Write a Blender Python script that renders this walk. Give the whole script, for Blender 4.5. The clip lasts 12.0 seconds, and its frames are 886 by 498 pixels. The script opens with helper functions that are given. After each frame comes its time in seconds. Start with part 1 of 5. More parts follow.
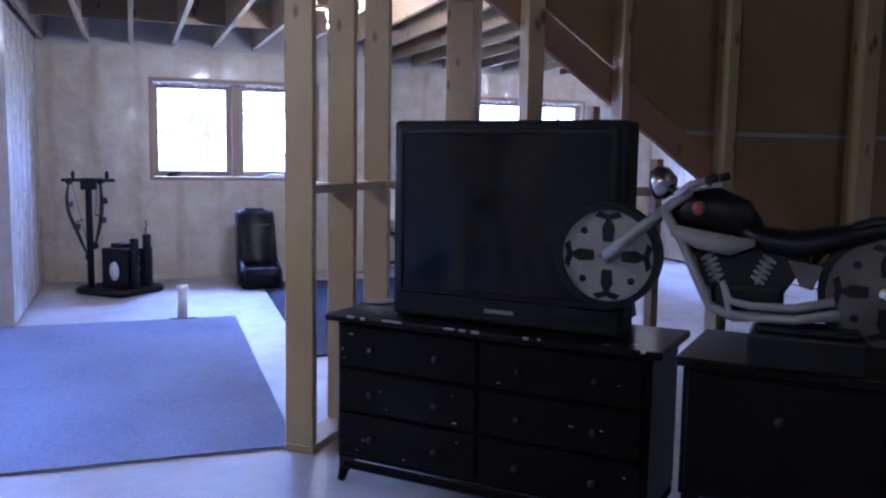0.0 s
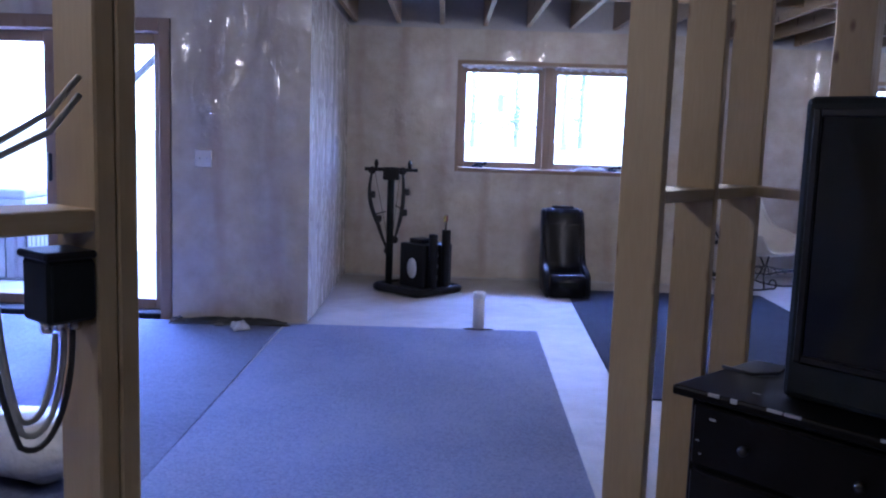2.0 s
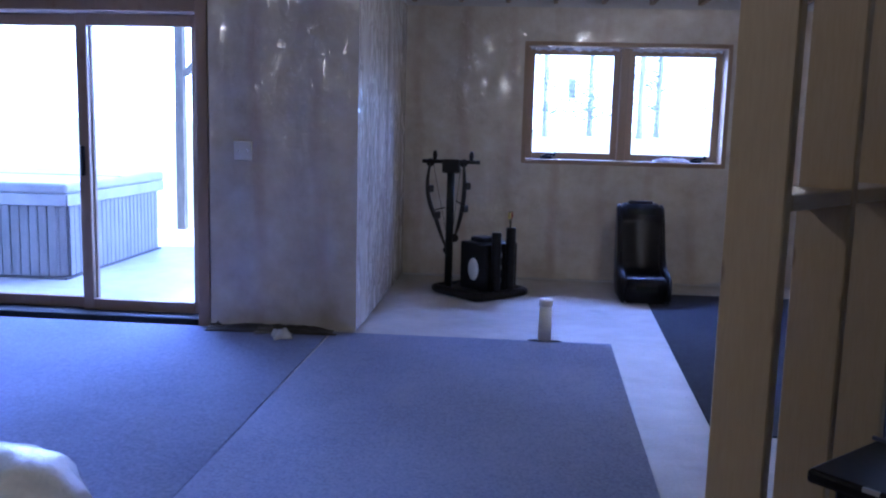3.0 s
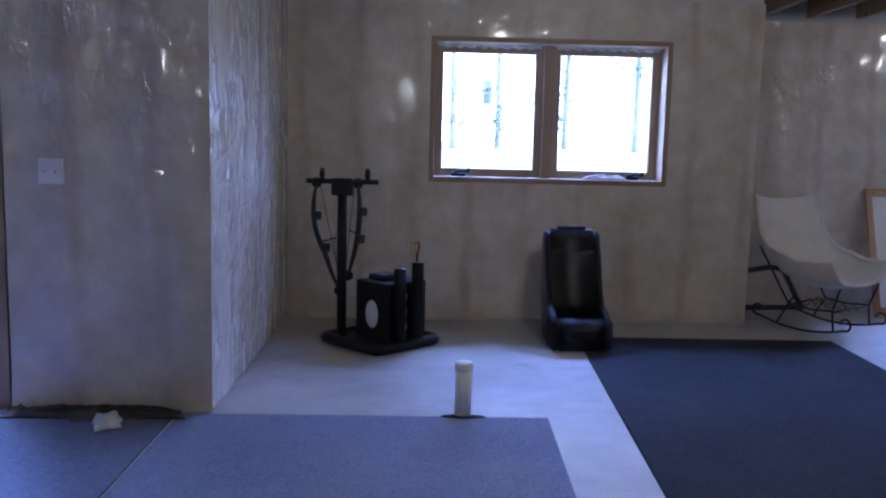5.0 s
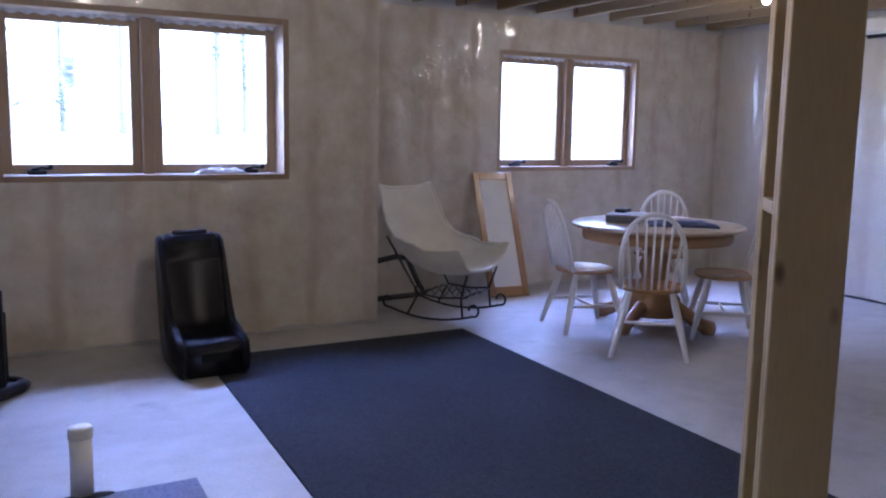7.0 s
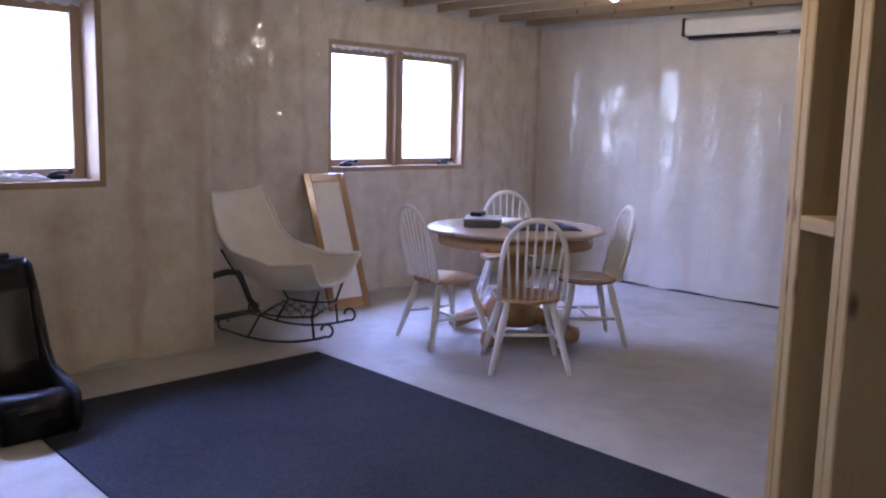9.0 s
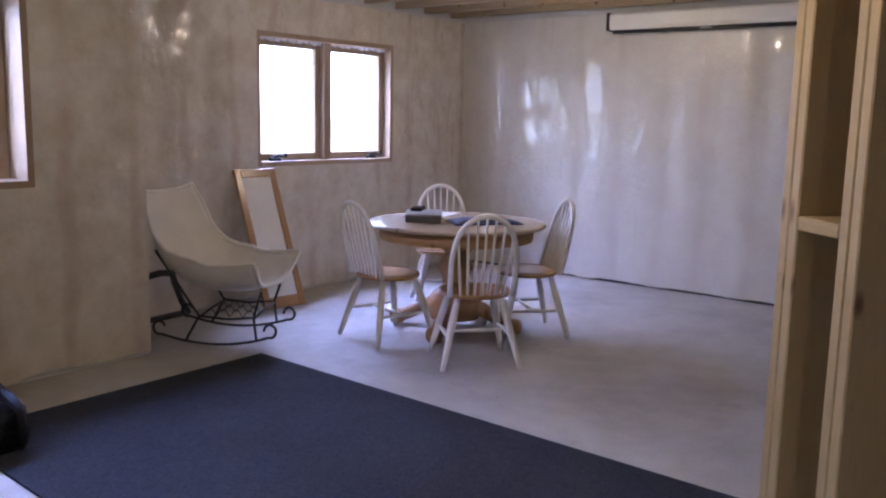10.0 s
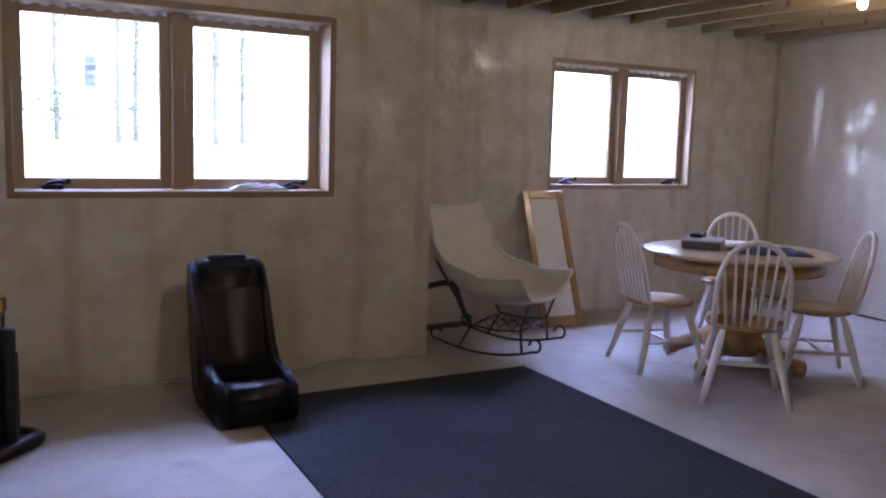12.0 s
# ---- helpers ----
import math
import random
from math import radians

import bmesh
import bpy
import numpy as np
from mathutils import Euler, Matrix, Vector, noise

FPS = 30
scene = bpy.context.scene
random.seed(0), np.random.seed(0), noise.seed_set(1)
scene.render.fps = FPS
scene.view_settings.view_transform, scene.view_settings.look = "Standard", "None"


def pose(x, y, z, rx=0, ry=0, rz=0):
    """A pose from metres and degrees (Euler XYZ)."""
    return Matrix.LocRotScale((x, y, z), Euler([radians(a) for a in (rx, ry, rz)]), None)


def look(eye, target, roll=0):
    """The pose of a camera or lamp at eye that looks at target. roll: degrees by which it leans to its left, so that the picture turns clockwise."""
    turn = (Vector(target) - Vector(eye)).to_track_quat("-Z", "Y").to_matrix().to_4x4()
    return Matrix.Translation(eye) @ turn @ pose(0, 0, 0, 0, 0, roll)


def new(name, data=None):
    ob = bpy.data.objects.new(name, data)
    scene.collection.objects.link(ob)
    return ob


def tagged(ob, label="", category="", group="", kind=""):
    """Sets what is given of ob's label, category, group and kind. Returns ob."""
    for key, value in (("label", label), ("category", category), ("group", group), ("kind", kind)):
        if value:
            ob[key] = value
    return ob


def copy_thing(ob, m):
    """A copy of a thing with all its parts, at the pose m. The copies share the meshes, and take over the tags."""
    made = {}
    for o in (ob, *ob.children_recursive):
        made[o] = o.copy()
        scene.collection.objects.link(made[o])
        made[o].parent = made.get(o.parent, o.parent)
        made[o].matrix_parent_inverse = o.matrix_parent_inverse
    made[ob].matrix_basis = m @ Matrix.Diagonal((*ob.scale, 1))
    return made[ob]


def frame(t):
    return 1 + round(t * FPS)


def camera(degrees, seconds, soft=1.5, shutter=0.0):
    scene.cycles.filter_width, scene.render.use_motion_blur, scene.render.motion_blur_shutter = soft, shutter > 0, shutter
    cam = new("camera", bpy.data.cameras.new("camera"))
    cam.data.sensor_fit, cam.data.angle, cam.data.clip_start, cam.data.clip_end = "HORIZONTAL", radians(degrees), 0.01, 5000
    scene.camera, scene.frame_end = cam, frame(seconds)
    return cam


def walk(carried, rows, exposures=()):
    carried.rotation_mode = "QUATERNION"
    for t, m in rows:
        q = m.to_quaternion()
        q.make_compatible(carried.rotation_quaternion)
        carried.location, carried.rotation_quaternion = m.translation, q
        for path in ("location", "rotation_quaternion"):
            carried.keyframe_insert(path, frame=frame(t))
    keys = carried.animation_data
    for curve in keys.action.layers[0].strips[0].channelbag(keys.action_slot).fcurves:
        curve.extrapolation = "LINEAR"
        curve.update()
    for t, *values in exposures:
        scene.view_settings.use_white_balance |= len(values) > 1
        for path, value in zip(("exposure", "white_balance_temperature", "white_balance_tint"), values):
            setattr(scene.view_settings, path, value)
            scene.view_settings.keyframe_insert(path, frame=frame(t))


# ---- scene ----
cam = camera(54.5, 12.0, soft=2.2)
PATH = [
    (0, (0.863, -9.601, 1.343), (1.541, -7.732, 1.125), 0.9),
    (0.5, (0.91, -9.393, 1.343), (1.339, -7.453, 1.113), 1.8),
    (1, (0.865, -9.103, 1.341), (1.14, -7.136, 1.107), 0.9),
    (1.5, (0.855, -8.849, 1.344), (1.063, -6.874, 1.109), 1.1),
    (2, (0.945, -8.496, 1.339), (0.949, -6.512, 1.085), 1.9),
    (2.5, (1.002, -8.169, 1.337), (0.86, -6.194, 1.054), 2.1),
    (4.5, (1.005, -6.894, 1.33), (0.859, -4.916, 1.066), 0.2),
    (5, (1.011, -6.56, 1.335), (1.059, -4.576, 1.085), 1.4),
    (5.5, (1.0, -6.337, 1.326), (1.248, -4.368, 1.08), 1.2),
    (6, (0.938, -6.119, 1.319), (1.526, -4.227, 1.047), -0.4),
    (6.5, (0.915, -6.042, 1.36), (1.712, -4.233, 1.053), -0.0),
    (7, (0.922, -5.817, 1.382), (1.875, -4.08, 1.108), 1.0),
    (9, (0.748, -4.966, 1.407), (2.145, -3.562, 1.127), 1.3),
    (9.5, (0.655, -4.812, 1.427), (2.157, -3.524, 1.134), 0.4),
    (10, (0.583, -4.718, 1.444), (2.135, -3.493, 1.142), 1.2),
    (10.5, (0.636, -4.7, 1.434), (2.098, -3.37, 1.128), 0.7),
    (11, (0.81, -4.813, 1.386), (2.099, -3.312, 1.093), 1.4),
    (11.5, (0.877, -4.952, 1.383), (2.053, -3.36, 1.1), 1.7),
    (12, (0.845, -5.046, 1.375), (1.819, -3.316, 1.131), 1.7),
]
walk(cam, [(t, look(eye, target, roll)) for t, eye, target, roll in PATH],
     [(0.0, 3.42, 4160, 24), (0.5, 3.1, 4220, 25), (1.5, 2.88, 4270, 26), (2.5, 2.55, 4280, 24), (4.5, 1.55, 4370, 13), (5.0, 2.2, 4480, 17), (5.5, 2.42, 4580, 19), (6.5, 2.5, 4750, 19), (9.0, 2.65, 5350, 21), (10.5, 2.62, 5600, 20), (12.0, 2.28, 5650, 18)])

# ---- light ----
world = bpy.data.worlds.new("sky")
scene.world = world
world.use_nodes = True
wn = world.node_tree
sky = wn.nodes.new("ShaderNodeTexSky")
sky.sky_type, sky.sun_disc = "NISHITA", False
sky.sun_elevation, sky.sun_rotation = radians(58), radians(105)
sky.air_density, sky.dust_density, sky.ozone_density = 1.0, 1.0, 1.0
wn.links.new(sky.outputs["Color"], wn.nodes["Background"].inputs["Color"])
wn.nodes["Background"].inputs["Strength"].default_value = 0.15
sun_data = bpy.data.lights.new("sun", "SUN")
sun_data.energy, sun_data.angle, sun_data.color = 4.0, radians(0.6), (1.0, 0.96, 0.9)
sun = new("sun", sun_data)
sun.matrix_world = look((16, -4, 28), (0, 0, 0))


def area_lamp(name, centre, aim, w, h, watts, color):
    d = bpy.data.lights.new(name, "AREA")
    d.shape, d.size, d.size_y, d.energy, d.color = "RECTANGLE", w, h, watts, color
    ob = new(name, d)
    ob.matrix_world = look(centre, aim)
    return ob


def bulb_lamp(centre, watts):
    d = bpy.data.lights.new("bulb_light", "POINT")
    d.energy, d.color, d.shadow_soft_size = watts, (1.0, 0.78, 0.50), 0.045
    ob = new("bulb_light", d)
    ob.location = centre
    return ob


DAY = (0.52, 0.59, 1.0)
area_lamp("window_light", (2.15, 0.85, 2.72), (2.15, -1.30, 0.60), 3.2, 0.95, 82, DAY)
area_lamp("window_light", (5.74, 1.62, 2.72), (5.74, -0.50, 0.60), 1.8, 0.95, 62, DAY)
area_lamp("door_light", (-1.9, -0.6, 2.78), (-1.4, -4.6, 0.2), 2.4, 1.0, 170, DAY)
BULBS = [(5.90, -1.42, 2.36), (2.29, -3.15, 2.31), (0.2, -9.9, 2.36), (3.3, -9.0, 2.36), (-0.9, -6.5, 2.36)]
for b, w in zip(BULBS, (4.2, 8.0, 3.2, 0.3, 7.5)):
    bulb_lamp((b[0], b[1], b[2] - 0.10), w)


# ---- mesh helpers ----
def finish(name, bm, material, smooth=False):
    bmesh.ops.recalc_face_normals(bm, faces=bm.faces)
    me = bpy.data.meshes.new(name)
    bm.to_mesh(me)
    bm.free()
    for m in material if isinstance(material, (list, tuple)) else [material]:
        me.materials.append(m)
    if smooth:
        for p in me.polygons:
            p.use_smooth = True
    return new(name, me)


def thing(name, m, label, category, group=""):
    ob = new(name)
    ob.empty_display_size = 0.1
    ob.matrix_world = m
    return tagged(ob, label, category, group)


def part(name, bm, material, parent, label="", smooth=False):
    ob = finish(name, bm, material, smooth)
    ob.parent = parent
    return tagged(ob, label)


def structure(name, bm, material, label, category, smooth=False):
    return tagged(finish(name, bm, material, smooth), label, category, kind="structure")


def solid(name, bm, material, label, category, group="", smooth=False):
    return tagged(finish(name, bm, material, smooth), label, category, group)


def box(bm, x0, x1, y0, y1, z0, z1, bevel=0.0, m=None, seg=1):
    vs = [bm.verts.new((x, y, z)) for z in (z0, z1) for x, y in ((x0, y0), (x1, y0), (x1, y1), (x0, y1))]
    fs = [bm.faces.new([vs[i] for i in q]) for q in ((3, 2, 1, 0), (4, 5, 6, 7), (0, 1, 5, 4), (1, 2, 6, 5), (2, 3, 7, 6), (3, 0, 4, 7))]
    if bevel:
        made = bmesh.ops.bevel(bm, geom=list({e for f in fs for e in f.edges}), offset=bevel, segments=seg, affect="EDGES", profile=0.5)
        vs = list({v for f in made["faces"] for v in f.verts} | {v for v in vs if v.is_valid})
    if m is not None:
        bmesh.ops.transform(bm, matrix=m, verts=vs)
    return vs


def ring_frame(d):
    d = Vector(d).normalized()
    a = d.orthogonal().normalized()
    if abs(d.z) < 0.95:
        a = d.cross(Vector((0, 0, 1))).normalized()
    return a, d.cross(a).normalized()


def tube(bm, pts, r, seg=8, closed=False, flat=1.0):
    """A swept round bar through pts; r a number or one per point."""
    pts = [Vector(p) for p in pts]
    n = len(pts)
    rs = r if isinstance(r, (list, tuple)) else [r] * n
    rings, prev = [], None
    for i, p in enumerate(pts):
        d = (pts[(i + 1) % n] - pts[i - 1]) if closed else pts[min(i + 1, n - 1)] - pts[max(i - 1, 0)]
        a, b = ring_frame(d)
        if prev is not None:
            a = (prev - prev.dot(d.normalized()) * d.normalized()).normalized()
            b = d.normalized().cross(a)
        prev = a
        rings.append([bm.verts.new(p + rs[i] * (math.cos(t) * a + flat * math.sin(t) * b)) for t in [2 * math.pi * k / seg for k in range(seg)]])
    for i in range(n if closed else n - 1):
        q, w = rings[i], rings[(i + 1) % n]
        for k in range(seg):
            bm.faces.new((q[k], q[(k + 1) % seg], w[(k + 1) % seg], w[k]))
    if not closed:
        bm.faces.new(rings[0][::-1])
        bm.faces.new(rings[-1])
    return bm


def lathe(bm, profile, seg=24, m=None, sx=1.0, sy=1.0):
    """Revolves (radius, z) pairs about z, closed at both ends."""
    rings = []
    made = []
    for r, z in profile:
        ring = [bm.verts.new((sx * r * math.cos(2 * math.pi * k / seg), sy * r * math.sin(2 * math.pi * k / seg), z)) for k in range(seg)]
        rings.append(ring)
        made += ring
    for q, w in zip(rings, rings[1:]):
        for k in range(seg):
            bm.faces.new((q[k], q[(k + 1) % seg], w[(k + 1) % seg], w[k]))
    bm.faces.new(rings[0][::-1])
    bm.faces.new(rings[-1])
    if m is not None:
        bmesh.ops.transform(bm, matrix=m, verts=made)
    return made


def prism(bm, outline, axis, a, b):
    """Extrudes a 2D outline along x, y or z from a to b."""
    def at(u, v, w):
        return {"x": (w, u, v), "y": (u, w, v), "z": (u, v, w)}[axis]
    lo = [bm.verts.new(at(u, v, a)) for u, v in outline]
    hi = [bm.verts.new(at(u, v, b)) for u, v in outline]
    n = len(outline)
    bm.faces.new(lo[::-1])
    bm.faces.new(hi)
    for k in range(n):
        bm.faces.new((lo[k], lo[(k + 1) % n], hi[(k + 1) % n], hi[k]))
    return lo + hi


# ---- materials ----
class Mat:
    """A node material with short helpers."""

    def __init__(self, name, rough=0.6, metal=0.0, spec=0.5):
        self.m = bpy.data.materials.new(name)
        self.m.use_nodes = True
        self.n, self.l = self.m.node_tree.nodes, self.m.node_tree.links
        self.p = self.n["Principled BSDF"]
        self.set("Roughness", rough), self.set("Metallic", metal), self.set("Specular IOR Level", spec)
        self.tc = self.n.new("ShaderNodeTexCoord")

    def set(self, key, v):
        self.p.inputs[key].default_value = v
        return self

    def coords(self, scale=(1, 1, 1), space="Object"):
        mp = self.n.new("ShaderNodeMapping")
        mp.inputs["Scale"].default_value = scale
        self.l.new(self.tc.outputs[space], mp.inputs["Vector"])
        return mp.outputs["Vector"]

    def noise(self, scale, detail=4, stretch=(1, 1, 1), space="Object", rough=0.55, warp=0.0):
        t = self.n.new("ShaderNodeTexNoise")
        t.inputs["Scale"].default_value, t.inputs["Detail"].default_value = scale, detail
        t.inputs["Roughness"].default_value, t.inputs["Distortion"].default_value = rough, warp
        self.l.new(self.coords(stretch, space), t.inputs["Vector"])
        return t.outputs["Fac"]

    def ramp(self, fac, stops):
        r = self.n.new("ShaderNodeValToRGB")
        while len(r.color_ramp.elements) < len(stops):
            r.color_ramp.elements.new(0.5)
        for e, (pos, c) in zip(r.color_ramp.elements, stops):
            e.position, e.color = pos, (*c, 1) if len(c) == 3 else c
        self.l.new(fac, r.inputs["Fac"])
        return r.outputs["Color"]

    def mix(self, a, b, fac, mode="MIX"):
        x = self.n.new("ShaderNodeMix")
        x.data_type, x.blend_type = "RGBA", mode
        for key, v in ((6, a), (7, b), (0, fac)):
            if isinstance(v, (tuple, list)):
                x.inputs[key].default_value = (*v, 1)
            elif isinstance(v, (int, float)):
                x.inputs[key].default_value = v
            else:
                self.l.new(v, x.inputs[key])
        return x.outputs[2]

    def math(self, op, a, b=0.0):
        x = self.n.new("ShaderNodeMath")
        x.operation = op
        for k, v in ((0, a), (1, b)):
            if isinstance(v, (int, float)):
                x.inputs[k].default_value = v
            else:
                self.l.new(v, x.inputs[k])
        return x.outputs[0]

    def color(self, out):
        self.l.new(out, self.p.inputs["Base Color"])
        return self

    def bump(self, height, strength=0.3, dist=0.01):
        b = self.n.new("ShaderNodeBump")
        b.inputs["Strength"].default_value, b.inputs["Distance"].default_value = strength, dist
        self.l.new(height, b.inputs["Height"])
        self.l.new(b.outputs["Normal"], self.p.inputs["Normal"])
        return self

    def link(self, key, out):
        self.l.new(out, self.p.inputs[key])
        return self


def mottled(name, c0, c1, scale=6, rough=0.6, metal=0.0, fine=80, bump=0.15, stretch=(1, 1, 1), spec=0.5, dist=0.004):
    m = Mat(name, rough, metal, spec)
    big, small = m.noise(scale, 4, stretch), m.noise(fine, 5, stretch)
    both = m.math("ADD", m.math("MULTIPLY", big, 0.7), m.math("MULTIPLY", small, 0.3))
    m.color(m.ramp(both, [(0.32, c0), (0.68, c1)]))
    m.bump(small, bump, dist)
    return m


def wood(name, c0, c1, knot, rough=0.55, grain=(14, 14, 1.2), bump=0.2):
    """Sawn timber with grain along z, a random tone for each piece and a few knots."""
    m = Mat(name, rough)
    g = m.noise(9, 6, grain, warp=0.6)
    info = m.n.new("ShaderNodeObjectInfo")
    tone = m.math("ADD", m.math("ADD", m.math("MULTIPLY", g, 0.4), 0.17), m.math("MULTIPLY", info.outputs["Random"], 0.3))
    col = m.ramp(tone, [(0.3, c0), (0.85, c1)])
    v = m.n.new("ShaderNodeTexVoronoi")
    v.inputs["Scale"].default_value = 4.2
    m.l.new(m.coords((2.2, 2.2, 1.0)), v.inputs["Vector"])
    k = m.ramp(v.outputs["Distance"], [(0.10, (1, 1, 1)), (0.20, (0, 0, 0))])
    m.color(m.mix(col, knot, k))
    m.bump(g, bump, 0.003)
    return m


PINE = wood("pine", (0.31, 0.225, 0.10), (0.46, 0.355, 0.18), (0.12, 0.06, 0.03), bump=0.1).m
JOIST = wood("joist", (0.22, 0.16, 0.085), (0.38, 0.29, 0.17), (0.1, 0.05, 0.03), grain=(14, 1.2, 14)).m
OAK = wood("oak", (0.36, 0.21, 0.10), (0.50, 0.32, 0.165), (0.3, 0.17, 0.08), rough=0.2, bump=0.06).m
OAK_PALE = wood("oak_pale", (0.40, 0.31, 0.225), (0.52, 0.42, 0.32), (0.3, 0.22, 0.15), rough=0.2, bump=0.05).m
OAK_DARK = wood("oak_dark", (0.24, 0.13, 0.06), (0.36, 0.21, 0.10), (0.2, 0.1, 0.05), rough=0.45).m
TRIM = wood("window_timber", (0.28, 0.195, 0.115), (0.40, 0.295, 0.19), (0.3, 0.2, 0.12), rough=0.45).m
DARKWOOD = mottled("dark_lacquer", (0.0025, 0.0022, 0.002), (0.007, 0.0055, 0.005), 5, 0.38, fine=60, bump=0.1, spec=0.13).m
PANEL = mottled("brown_board", (0.20, 0.135, 0.055), (0.28, 0.19, 0.08), 2.0, 0.85, fine=120, bump=0.1).m
CONCRETE_MAT = Mat("concrete", 0.55, 0.0, 0.4)
_c = CONCRETE_MAT
_tone = _c.math("ADD", _c.math("MULTIPLY", _c.noise(0.9, 5, rough=0.6), 0.55), _c.math("ADD", _c.math("MULTIPLY", _c.noise(6, 5), 0.25), _c.math("MULTIPLY", _c.noise(70, 3), 0.2)))
_base = _c.ramp(_tone, [(0.36, (0.33, 0.305, 0.275)), (0.5, (0.42, 0.40, 0.37)), (0.64, (0.50, 0.485, 0.46))])
_base = _c.mix(_base, (0.26, 0.235, 0.20), _c.math("MULTIPLY", _c.ramp(_c.noise(2.3, 5, rough=0.65), [(0.60, (0, 0, 0)), (0.70, (1, 1, 1))]), 0.5))
_c.color(_c.mix(_base, (0.16, 0.14, 0.12), _c.ramp(_c.noise(31, 2), [(0.74, (0, 0, 0)), (0.78, (1, 1, 1))])))
_c.bump(_c.noise(55, 4), 0.12, 0.004)
_c.link("Roughness", _c.ramp(_c.noise(3.1, 4), [(0.3, (0.42, 0.42, 0.42)), (0.7, (0.66, 0.66, 0.66))]))
CONCRETE = _c.m
BASE_WALL = mottled("foundation", (0.40, 0.40, 0.40), (0.55, 0.54, 0.53), 1.5, 0.85, fine=40, bump=0.3).m
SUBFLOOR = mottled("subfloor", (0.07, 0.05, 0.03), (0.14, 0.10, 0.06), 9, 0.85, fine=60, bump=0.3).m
BLACK = mottled("black_plastic", (0.004, 0.004, 0.005), (0.010, 0.010, 0.012), 8, 0.45, fine=200, bump=0.08, spec=0.3).m
VINYL = mottled("black_vinyl", (0.004, 0.004, 0.006), (0.009, 0.009, 0.012), 6, 0.40, fine=160, bump=0.2, spec=0.32).m
IRON = mottled("black_iron", (0.010, 0.009, 0.009), (0.022, 0.020, 0.019), 20, 0.45, fine=150, bump=0.2).m
WHITE = mottled("white_paint", (0.74, 0.72, 0.68), (0.82, 0.81, 0.78), 9, 0.35, fine=90, bump=0.05).m
CREAM = mottled("cream_cloth", (0.68, 0.64, 0.55), (0.80, 0.77, 0.69), 5, 0.85, fine=260, bump=0.25).m
PVC = mottled("white_pvc", (0.70, 0.69, 0.64), (0.80, 0.79, 0.75), 12, 0.4, fine=90, bump=0.03).m
PAPER = mottled("white_board", (0.78, 0.77, 0.75), (0.85, 0.84, 0.82), 4, 0.5, fine=90, bump=0.03).m
SCREEN_WHITE = mottled("screen_casing", (0.72, 0.71, 0.68), (0.80, 0.79, 0.76), 6, 0.5, fine=90, bump=0.03).m
GREY_CASE = mottled("grey_casing", (0.008, 0.010, 0.0105), (0.016, 0.019, 0.02), 8, 0.5, fine=120, bump=0.05, spec=0.16).m
CHROME = mottled("chrome", (0.55, 0.55, 0.56), (0.7, 0.7, 0.71), 20, 0.18, 1.0, fine=80, bump=0.02).m
# Silver plastic with the shade at the motorcycle's rear put into its colour.
SHADED_SILVER = mottled("shaded_silver", (0.07, 0.064, 0.052), (0.13, 0.118, 0.10), 9, 0.45, fine=70, bump=0.05).m
SILVER = mottled("silver_plastic", (0.22, 0.22, 0.21), (0.31, 0.31, 0.295), 14, 0.4, fine=80, bump=0.04).m
CABLE = mottled("cable_sheath", (0.30, 0.30, 0.28), (0.45, 0.45, 0.42), 20, 0.5, fine=100, bump=0.05).m
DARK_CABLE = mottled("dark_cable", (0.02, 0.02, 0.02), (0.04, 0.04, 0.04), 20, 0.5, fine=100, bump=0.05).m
WHITE_VINYL = mottled("white_vinyl", (0.60, 0.60, 0.60), (0.70, 0.70, 0.70), 6, 0.45, fine=90, bump=0.03).m
GREEN = mottled("green_foil", (0.01, 0.16, 0.05), (0.03, 0.34, 0.12), 30, 0.25, fine=90, bump=0.5).m
CARTON = mottled("carton", (0.28, 0.27, 0.26), (0.38, 0.37, 0.35), 5, 0.8, fine=90, bump=0.1).m
BLUE_CLOTH = mottled("blue_cloth", (0.03, 0.04, 0.10), (0.06, 0.075, 0.16), 12, 0.85, fine=220, bump=0.3).m
BOOK = mottled("grey_box", (0.08, 0.09, 0.10), (0.13, 0.14, 0.15), 12, 0.55, fine=90, bump=0.1).m
RED = mottled("red_badge", (0.18, 0.03, 0.02), (0.28, 0.06, 0.04), 20, 0.4, fine=90, bump=0.05).m
YELLOW = mottled("yellow_fletching", (0.55, 0.45, 0.1), (0.7, 0.58, 0.15), 20, 0.5, fine=90, bump=0.05).m
TUB_SIDE = mottled("tub_siding", (0.19, 0.185, 0.19), (0.28, 0.27, 0.28), 4, 0.6, fine=30, bump=0.2, stretch=(3, 3, 0.6)).m
TUB_LID = mottled("tub_cover", (0.30, 0.30, 0.31), (0.42, 0.42, 0.43), 4, 0.5, fine=60, bump=0.15).m
DECK = mottled("deck_timber", (0.06, 0.055, 0.05), (0.12, 0.11, 0.10), 4, 0.8, fine=40, bump=0.3, stretch=(6, 6, 1)).m
PATIO = mottled("patio_concrete", (0.46, 0.45, 0.43), (0.58, 0.57, 0.55), 1.2, 0.85, fine=40, bump=0.2).m
GROUND = mottled("dry_grass_ground", (0.22, 0.21, 0.13), (0.36, 0.34, 0.24), 0.7, 0.95, fine=12, bump=0.6, dist=0.03).m
# Bark colour is raised to carry the washed-out glare outdoors.
BARK = mottled("bark", (0.32, 0.31, 0.30), (0.50, 0.49, 0.47), 3, 0.95, fine=20, bump=0.8, stretch=(4, 4, 0.8), dist=0.02).m
leaf_mat = mottled("foliage", (0.08, 0.11, 0.06), (0.13, 0.16, 0.09), 3, 0.7, fine=20, bump=0.2)
